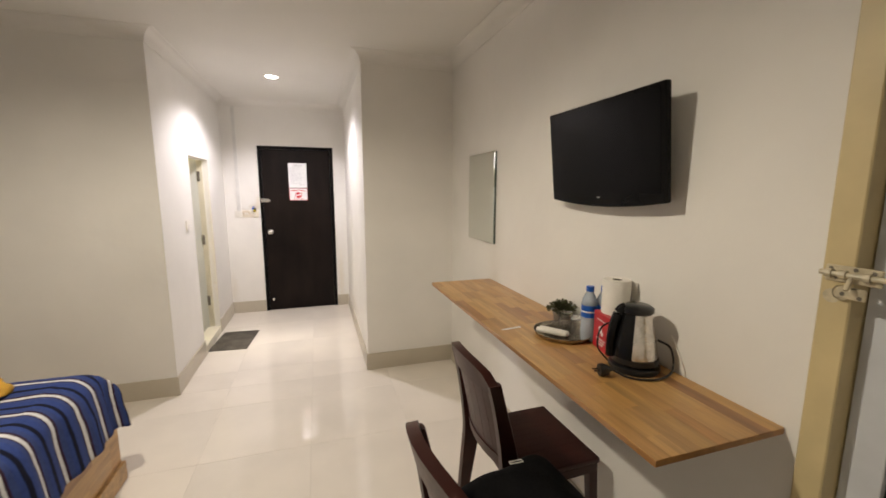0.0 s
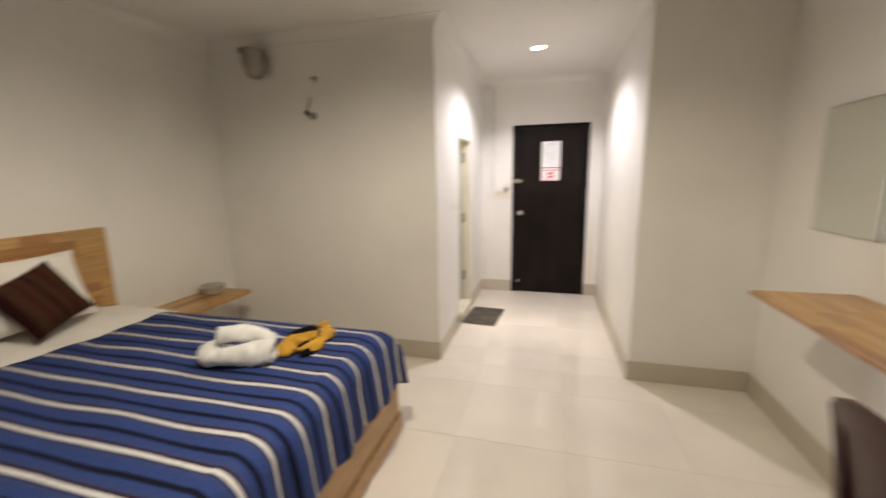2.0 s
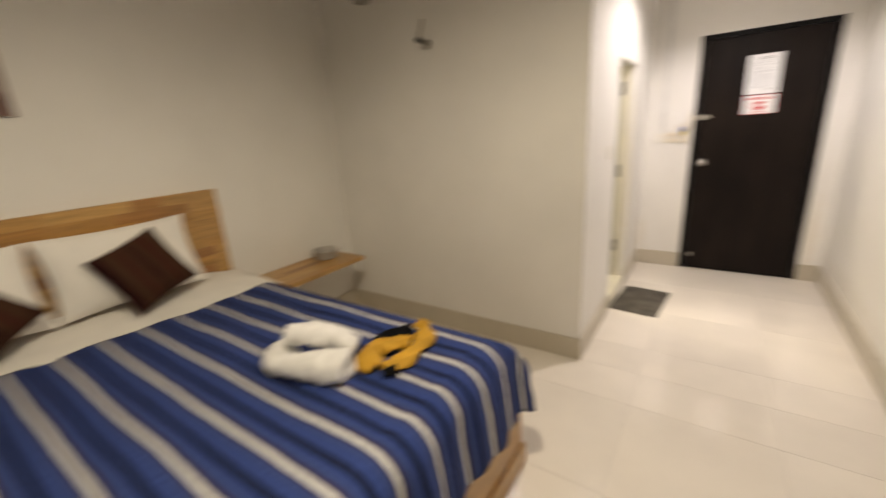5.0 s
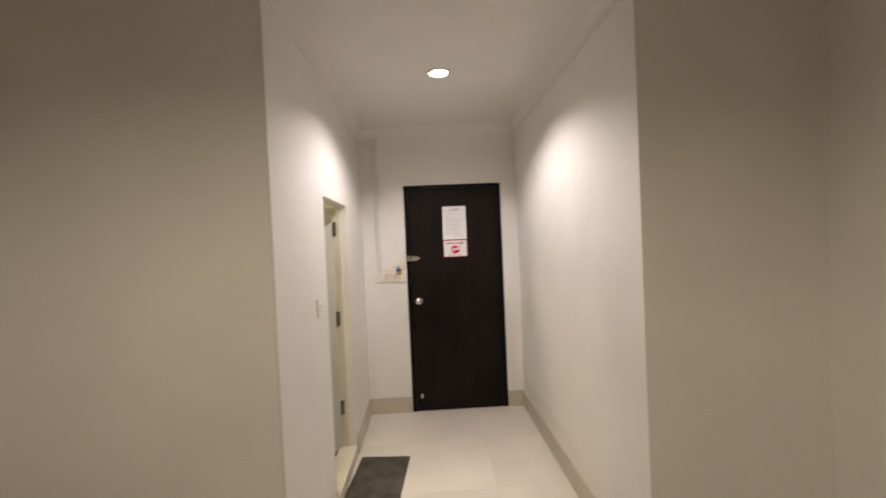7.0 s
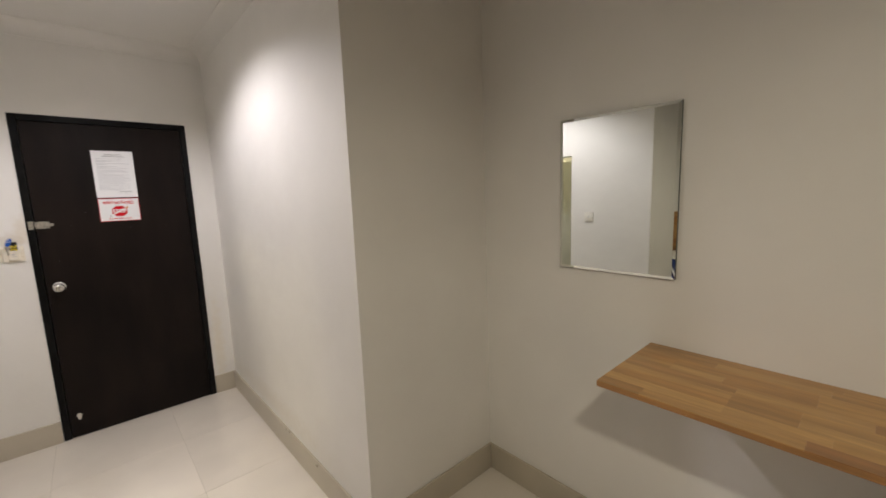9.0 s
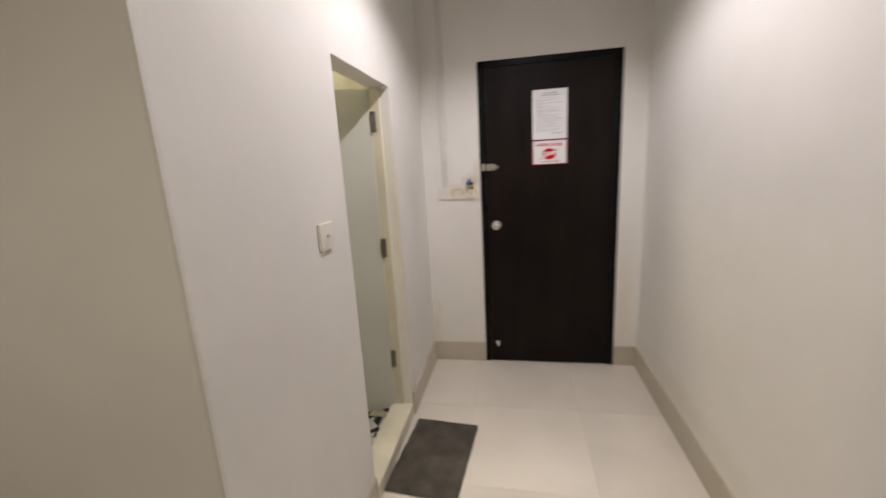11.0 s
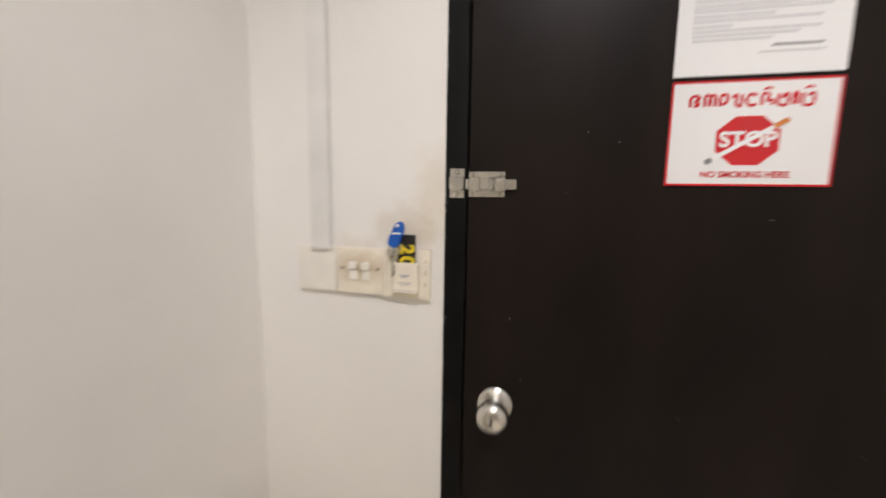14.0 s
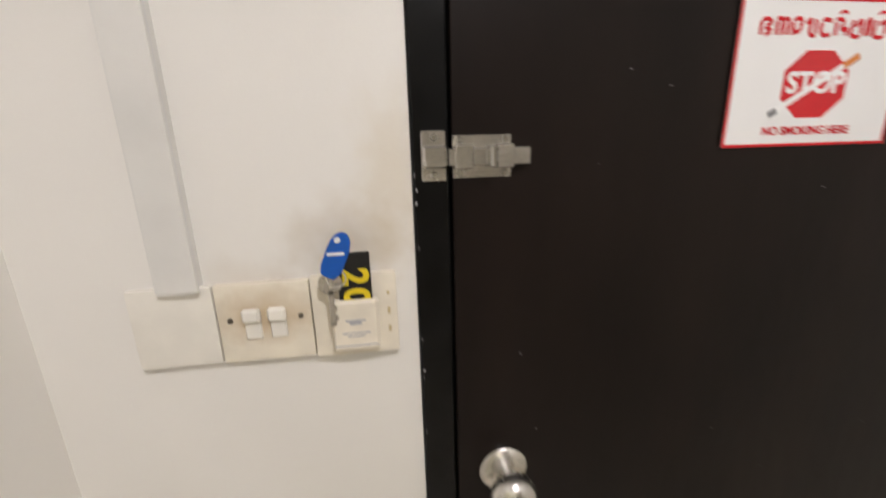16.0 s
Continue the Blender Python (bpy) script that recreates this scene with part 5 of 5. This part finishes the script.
# black bag on the second chair
bag = thing("backpack", "limp black nylon bag lying on a brown plastic chair", "bag", (1.605, -2.285, 0.453), 12)
bmb = puffed(0.42, 0.42, 0.215, 71, 22)
rnd = random.Random(7)
for v in bmb.verts:
    v.co.z = max(-0.055, v.co.z) + 0.012 * noise.noise(v.co * 9.0)
bmesh.ops.translate(bmb, vec=(0, 0, 0.056), verts=bmb.verts)
part("body", bmb, BLACKCLOTH, bag, smooth=True)
part("strap", add_tube(bmesh.new(), smooth_curve([(-0.15, 0.06, 0.085), (-0.08, 0.13, 0.112), (0.04, 0.13, 0.125), (0.12, 0.07, 0.128)], 6), 0.012, 8), BLACKCLOTH, bag, smooth=True)
part("zip_pull", add_tube(bmesh.new(), [(0.02, 0.125, 0.170), (0.060, 0.110, 0.174), (0.062, 0.122, 0.173), (0.025, 0.138, 0.167), (0.02, 0.125, 0.170)], 0.0018, 6), WHITEPLASTIC, bag, "pale zip pull")

# ---- things on the counter ----
kettle = thing("electric_kettle", "black and steel electric kettle on its base", "kettle", (2.030, -2.197, CZ), 0)
kettle.scale = (0.94, 0.94, 1.02)
part("base", lathe([(0.001, 0.0), (0.082, 0.0), (0.086, 0.006), (0.084, 0.018), (0.070, 0.024), (0.001, 0.024)], steps=32), BLACKPLASTIC, kettle, "black base", True)
body = lathe([(0.072, 0.026), (0.075, 0.036), (0.074, 0.055), (0.067, 0.10), (0.056, 0.15), (0.047, 0.190), (0.001, 0.192)], steps=36)
part("body", body, STEEL, kettle, "steel body", True)
wrap = bmesh.new()
rows = []
for r, h in ((0.0765, 0.027), (0.0765, 0.055), (0.0695, 0.10), (0.0585, 0.15), (0.0495, 0.190)):
    rows.append([wrap.verts.new((r * math.cos(a), r * math.sin(a), h)) for a in (radians(112 + 108 * k / 16) for k in range(17))])
for a, b in zip(rows, rows[1:]):
    for k in range(16):
        wrap.faces.new((a[k], a[k + 1], b[k + 1], b[k]))
part("black_side", wrap, GLOSSBLACK, kettle, "black plastic side", True)
part("band", lathe([(0.0740, 0.026), (0.0775, 0.028), (0.0775, 0.046), (0.0745, 0.048)], cap=False, steps=36), BLACKPLASTIC, kettle, smooth=True)
part("lid", lathe([(0.047, 0.188), (0.053, 0.194), (0.053, 0.206), (0.042, 0.214), (0.001, 0.216)], steps=32), BLACKPLASTIC, kettle, "black lid", True)
spout = bmesh.new()
add_box(spout, (0.0, 0.030, 0.165), (0.034, 0.066, 0.200), 0.010, 2)
part("spout", spout, BLACKPLASTIC, kettle, smooth=True)
part("handle", add_tube(bmesh.new(), smooth_curve([(-0.036, 0.016, 0.205), (-0.052, 0.026, 0.192), (-0.066, 0.033, 0.150), (-0.074, 0.036, 0.095), (-0.074, 0.036, 0.040)], 6), 0.017, 10), GLOSSBLACK, kettle, "black handle", True)
part("cord", add_tube(bmesh.new(), smooth_curve([(0.050, -0.048, 0.105), (0.082, -0.072, 0.085), (0.088, -0.085, 0.035), (0.055, -0.100, 0.008), (-0.02, -0.106, 0.005), (-0.08, -0.070, 0.005), (-0.118, -0.032, 0.018)], 8), 0.0035, 8), BLACKPLASTIC, kettle, "black cord", True)
part("cord_loop", add_tube(bmesh.new(), smooth_curve([(-0.06, 0.06, 0.008), (-0.088, 0.085, 0.05), (-0.07, 0.10, 0.105), (-0.03, 0.10, 0.125), (0.01, 0.095, 0.10), (0.04, 0.085, 0.02)], 8), 0.0033, 8), BLACKPLASTIC, kettle, smooth=True)
plug = lathe([(0.001, 0.0), (0.019, 0.002), (0.021, 0.014), (0.016, 0.030), (0.006, 0.045), (0.005, 0.055)], (0, 0, 0), "x", 16)
for y in (-0.008, 0.008):
    add_tube(plug, [(-0.018, y, 0), (0.002, y, 0)], 0.0024, 8)
o = part("plug", plug, BLACKPLASTIC, kettle, "black round plug", True)
o.matrix_local = pose(-0.166, -0.018, 0.021, 0, 0, -15)
wire = solid("wall_wire", add_tube(bmesh.new(), smooth_curve([(XT - 0.004, -2.245, 1.03), (XT - 0.004, -2.27, 0.99), (XT - 0.004, -2.30, 0.94), (XT - 0.004, -2.305, CZ)], 6), 0.0022, 6), WHITEPLASTIC,
             "thin pale wire hanging down the wall to the counter", "wire")

carton = thing("red_carton", "small red cardboard sachet box with white print, on the counter", "box", (2.030, -2.045, CZ), -14)
cb = box((-0.011, -0.060, 0.0), (0.011, 0.060, 0.140), 0.0012)
part("box", cb, REDCARD, carton)
pr = bmesh.new()
bmesh.ops.create_circle(pr, cap_ends=True, segments=18, radius=0.014, matrix=Matrix.Translation((-0.0116, 0.005, 0.078)) @ Matrix.Rotation(radians(90), 4, "Y"))
bmesh.ops.create_circle(pr, cap_ends=True, segments=18, radius=0.009, matrix=Matrix.Translation((-0.0116, -0.010, 0.066)) @ Matrix.Rotation(radians(90), 4, "Y"))
for z, w in ((0.112, 0.030), (0.040, 0.036), (0.030, 0.030), (0.020, 0.022)):
    add_box(pr, (-0.0117, -w, z), (-0.0113, w, z + 0.004))
part("print", pr, WHITEINK, carton, "white print")

roll = thing("paper_roll", "upright roll of white kitchen paper", "paper roll", (2.080, -2.040, CZ))
roll.scale = (0.89, 0.89, 1.04)
part("roll", lathe([(0.020, 0.0), (0.054, 0.0), (0.0555, 0.004), (0.0555, 0.252), (0.054, 0.256), (0.020, 0.256), (0.019, 0.20)], steps=36, cap=False), KITCHENPAPER, roll, smooth=True)
part("core", lathe([(0.0205, 0.002), (0.0205, 0.2555), (0.0185, 0.2555), (0.0185, 0.002)], steps=24, cap=False), TERRACOTTA, roll, "grey card core")
fl = bmesh.new()
rows = []
for k in range(8):
    q = k / 7
    rows.append([fl.verts.new((0.050 + 0.004 * math.sin(q * 3), -0.025 - 0.035 * q, z)) for z in (0.004, 0.09, 0.17, 0.252)])
for a, b in zip(rows, rows[1:]):
    for j in range(3):
        fl.faces.new((a[j], a[j + 1], b[j + 1], b[j]))
o = part("loose_sheet", fl, KITCHENPAPER, roll, smooth=True)
o.modifiers.new("thick", "SOLIDIFY").thickness = 0.001


def bottle(at, label):
    b = thing("water_bottle", label, "bottle", at, group="water bottles")
    part("bottle", lathe([(0.001, 0.0), (0.026, 0.0), (0.030, 0.006), (0.030, 0.055), (0.0285, 0.065), (0.030, 0.075), (0.030, 0.150), (0.026, 0.172), (0.014, 0.196), (0.0125, 0.203)], steps=24), WATER, b, "clear plastic", True)
    part("label", lathe([(0.0306, 0.098), (0.0306, 0.146)], cap=False, steps=24), BLUEPLASTIC, b, "blue paper label", True)
    part("label_band", lathe([(0.0309, 0.118), (0.0309, 0.124)], cap=False, steps=24), WHITEINK, b, "white band", True)
    part("cap", lathe([(0.0145, 0.200), (0.0150, 0.202), (0.0150, 0.220), (0.001, 0.221)], steps=20), BLUEPLASTIC, b, "blue cap", True)
    return b


bt = bottle((2.045, -1.938, CZ), "half-litre plastic water bottle with blue label and cap")
copy_thing(bt, pose(2.100, -1.955, CZ, 0, 0, 40))

tray = thing("tray", "round dull metal tray on the counter", "tray", (1.985, -1.860, CZ))
part("dish", lathe([(0.001, 0.002), (0.098, 0.002), (0.112, 0.010), (0.118, 0.020), (0.121, 0.020), (0.114, 0.006), (0.098, 0.0), (0.001, 0.0)], steps=40, cap=False), TRAYMETAL, tray, smooth=True)


def tumbler(at, label):
    g = thing("drinking_glass", label, "glass", at, group="glasses on the tray")
    part("glass", lathe([(0.001, 0.070), (0.026, 0.070), (0.0285, 0.067), (0.033, 0.0), (0.031, 0.0), (0.0268, 0.062), (0.001, 0.064)], steps=28, cap=False), GLASS, g, smooth=True)
    return g


g1 = tumbler((2.040, -1.800, CZ + 0.003), "clear glass tumbler standing upside down on the tray")
copy_thing(g1, pose(2.045, -1.872, CZ + 0.003))
for k, (x, y, rz) in enumerate(((1.950, -1.845, -55), (1.925, -1.865, -50))):
    rl = thing("toiletry_tube", "small white wrapped toiletry tube lying on the tray", "toiletry", (x, y, CZ + 0.003 + 0.0), rz, group="toiletries on the tray")
    tb = lathe([(0.001, -0.062), (0.010, -0.060), (0.0115, -0.05), (0.0115, 0.05), (0.010, 0.060), (0.001, 0.062)], (0, 0, 0.0118 + 0.006 * k), "x", 16)
    part("tube", tb, WHITEPLASTIC, rl, smooth=True)
slip = thing("paper_slip", "narrow white paper slip lying on the counter", "paper", (1.815, -1.730, CZ), 6)
part("slip", box((-0.046, -0.006, 0.0), (0.046, 0.006, 0.0012)), PAPER, slip)

plant = thing("potted_plant", "small bushy green plant in a low grey pot", "plant", (2.075, -1.718, CZ))
part("pot", lathe([(0.001, 0.0), (0.032, 0.0), (0.036, 0.004), (0.042, 0.048), (0.045, 0.050), (0.041, 0.053), (0.037, 0.044), (0.001, 0.042)], steps=24, cap=False), TERRACOTTA, plant, smooth=True)
lf = bmesh.new()
rnd = random.Random(19)
for _ in range(420):
    a, e = rnd.uniform(0, 6.283), rnd.uniform(0.05, 1.45)
    d = Vector((math.cos(a) * math.cos(e), math.sin(a) * math.cos(e), math.sin(e) * 0.75))
    p = Vector((0, 0, 0.050)) + d * rnd.uniform(0.020, 0.062)
    s = d.cross(Vector((rnd.uniform(-1, 1), rnd.uniform(-1, 1), 1))).normalized() * rnd.uniform(0.004, 0.008)
    tip = p + d * rnd.uniform(0.012, 0.022)
    mid_ = (p + tip) / 2 + d.orthogonal() * 0.002
    v = [lf.verts.new(q) for q in (p, mid_ + s, tip, mid_ - s)]
    lf.faces.new(v)
part("foliage", lf, PLANTGREEN, plant, "dense small green leaves")
st = bmesh.new()
for k in range(10):
    a = k * 0.628
    add_tube(st, [(0.008 * math.cos(a), 0.008 * math.sin(a), 0.042), (0.03 * math.cos(a), 0.03 * math.sin(a), 0.085)], 0.0015, 5)
part("stems", st, PLANTGREEN, plant)

# ---- hallway outside the entrance door ----
HY1 = 3.75
wall("wall_hallway", [((-1.6, HY1, -0.05), (4.6, HY1 + T, CEIL)), ((-1.7, YD + T, -0.05), (-1.6, HY1 + T, CEIL)), ((4.6, YD + T, -0.05), (4.7, HY1 + T, CEIL)),
                      ((XC + T, YD, -0.05), (4.7, YD + T, CEIL))], "pale hallway wall outside the room")
structure("ceiling_hallway", box((-1.7, YD + T, CEIL), (4.7, HY1 + T, CEIL + 0.1)), CEILING, "white hallway ceiling", "ceiling")
structure("baseboard_hallway", box((-1.6, HY1 - 0.012, 0), (4.6, HY1, 0.11)), REDBROWN, "dark red-brown hallway skirting", "baseboard")
for k, x in enumerate((0.55, 2.35)):
    hd = thing("door_%d" % (4 + k), "closed dark wooden hallway door with an oval number plate", "door", (x, HY1 - 0.012, 0), kind="structure")
    fr_ = bmesh.new()
    add_box(fr_, (0, -0.02, 0), (0.07, 0, 2.1), 0.004)
    add_box(fr_, (0.83, -0.02, 0), (0.90, 0, 2.1), 0.004)
    add_box(fr_, (0.07, -0.02, 2.03), (0.83, 0, 2.1), 0.004)
    part("door_frame", fr_, DARKFRAME, hd)
    part("door_leaf", box((0.072, -0.008, 0.012), (0.828, 0, 2.028)), DARKWOOD, hd)
    pl = lathe([(0.001, 0.003), (0.045, 0.003), (0.047, 0.0)], (0, 0, 0), "y", 28)
    bmesh.ops.scale(pl, vec=(1, 1, 0.5), verts=pl.verts)
    o = part("number_plate", pl, WHITEINK, hd, "white oval number plate")
    o.location = (0.45, -0.008, 1.62)
    part("number_bars", box((0.425, -0.0125, 1.612), (0.475, -0.0112, 1.628)), GREYINK, hd)
    part("door_knob", lathe([(0.001, 0.055), (0.022, 0.05), (0.026, 0.04), (0.012, 0.02), (0.024, 0.0)], (0.12, -0.008, 1.0), "y", 20), STEEL, hd, smooth=True)
hl = thing("hallway_lamp", "small round yellow hallway ceiling lamp", "ceiling light", (1.9, 3.2, CEIL))
part("shade", lathe([(0.001, -0.05), (0.04, -0.045), (0.055, -0.02), (0.06, 0.0)], cap=False, steps=24), HALLGLOW, hl, smooth=True)

# ---- floor tiles, last ----
floor = structure("floor", box((XL, YB, -0.06), (XT, YD, -0.0015)), GROUT, "polished cream floor tiles with thin grey joints", "floor")
halls = structure("floor_hallway", box((-1.6, YD, -0.06), (4.6, HY1, -0.0015)), GROUT, "polished cream hallway floor tiles", "floor")


def lay_tiles(parent, x0, x1, y0, y1, holes=()):
    side, gap, th = 0.60, 0.0013, 0.010
    for i in range(-4, 9):
        for j in range(-8, 8):
            a0, a1 = max(x0, 0.341 + side * i), min(x1, 0.341 + side * (i + 1))
            b0, b1 = max(y0, -0.305 + side * j), min(y1, -0.305 + side * (j + 1))
            if a1 - a0 < 0.01 or b1 - b0 < 0.01:
                continue
            if any(a0 >= h[0] - 0.01 and a1 <= h[1] + 0.01 and b0 >= h[2] - 0.01 and b1 <= h[3] + 0.01 for h in holes):
                continue
            piece("tile", (a1 - a0 - gap, b1 - b0 - gap, th), TILE, parent, ((a0 + a1) / 2, (b0 + b1) / 2, -th / 2), 0.0005)


lay_tiles(floor, XL, XT, YB, 0.0)
lay_tiles(floor, 0.0, XC, 0.0, YD)
lay_tiles(halls, -1.6, 4.6, YD, HY1)


def wedge_mesh(corners, mat):
    """A thin tile with the given outline, its corners drawn in a little for the joint."""
    bm = bmesh.new()
    mid = Vector((sum(c[0] for c in corners), sum(c[1] for c in corners))) / len(corners)
    low, top = ([bm.verts.new((*(mid + (Vector(c) - mid) * k), z)) for c in corners] for k, z in ((0.97, 0.0), (0.94, 0.004)))
    bm.faces.new(top)
    for k in range(len(corners)):
        q = (k + 1) % len(corners)
        bm.faces.new((low[k], low[q], top[q], top[k]))
    bmesh.ops.recalc_face_normals(bm, faces=bm.faces)
    return mesh_of("tile", bm, mat)


CELL = 0.044
SQUARE = [(0, 0), (CELL, 0), (CELL, CELL), (0, CELL)]
HALVES = [[(0, 0), (CELL, 0), (CELL, CELL)], [(0, 0), (CELL, CELL), (0, CELL)], [(0, 0), (CELL, 0), (0, CELL)], [(CELL, 0), (CELL, CELL), (0, CELL)]]
SQUARES = [wedge_mesh(SQUARE, m) for m in (TILEWHITE, TILEBLACK)]
WEDGES = [[wedge_mesh(h, m) for h in HALVES] for m in (TILEWHITE, TILEBLACK)]


def patterned_tiles(parent, x0, y0, nx, ny, seed):
    rnd = random.Random(seed)
    for i in range(nx):
        for j in range(ny):
            kind = rnd.random()
            if kind < 0.36:
                meshes = [SQUARES[0 if kind < 0.26 else 1]]
            else:
                side, swap = rnd.choice((0, 2)), rnd.choice((0, 1))
                meshes = [WEDGES[swap][side], WEDGES[1 - swap][side + 1]]
            for me in meshes:
                ob = new("tile", me)
                ob.parent = parent
                ob.location = (x0 + CELL * i, y0 + CELL * j, 0.010)


patterned_tiles(bathfloor, -T - 0.022 - 12 * CELL, 0.66, 12, 16, 31)


def joined_tiles(parent, x0, y0, nx, ny, seed):
    """The tiles further in, as one mesh for each colour."""
    rnd = random.Random(seed)
    verts, faces = ([], []), ([], [])
    for i in range(nx):
        for j in range(ny):
            kind, side, swap = rnd.random(), rnd.choice((0, 2)), rnd.choice((0, 1))
            shapes = [(0 if kind < 0.26 else 1, SQUARE)] if kind < 0.36 else [(swap, HALVES[side]), (1 - swap, HALVES[side + 1])]
            for colour, corners in shapes:
                mid = Vector((sum(c[0] for c in corners), sum(c[1] for c in corners))) / len(corners)
                at = len(verts[colour])
                for k, z in ((0.97, 0.010), (0.94, 0.014)):
                    verts[colour].extend((x0 + CELL * i + mid.x + (c[0] - mid.x) * k, y0 + CELL * j + mid.y + (c[1] - mid.y) * k, z) for c in corners)
                n = len(corners)
                faces[colour].append(tuple(at + n + q for q in range(n)))
                faces[colour].extend((at + q, at + (q + 1) % n, at + n + (q + 1) % n, at + n + q) for q in range(n))
    for colour, mat, label in ((0, TILEWHITE, "small white floor tiles"), (1, TILEBLACK, "small black floor tiles")):
        me = bpy.data.meshes.new("tiles")
        me.from_pydata(verts[colour], [], faces[colour])
        me.materials.append(mat)
        ob = new("tiles", me)
        ob.parent = parent
        tagged(ob, label, kind="stuff")


joined_tiles(bathfloor, -T - 0.022 - 40 * CELL, 0.66, 28, 30, 32)
joined_tiles(bathfloor, -T - 0.022 - 12 * CELL, 0.66 + 16 * CELL, 12, 14, 33)
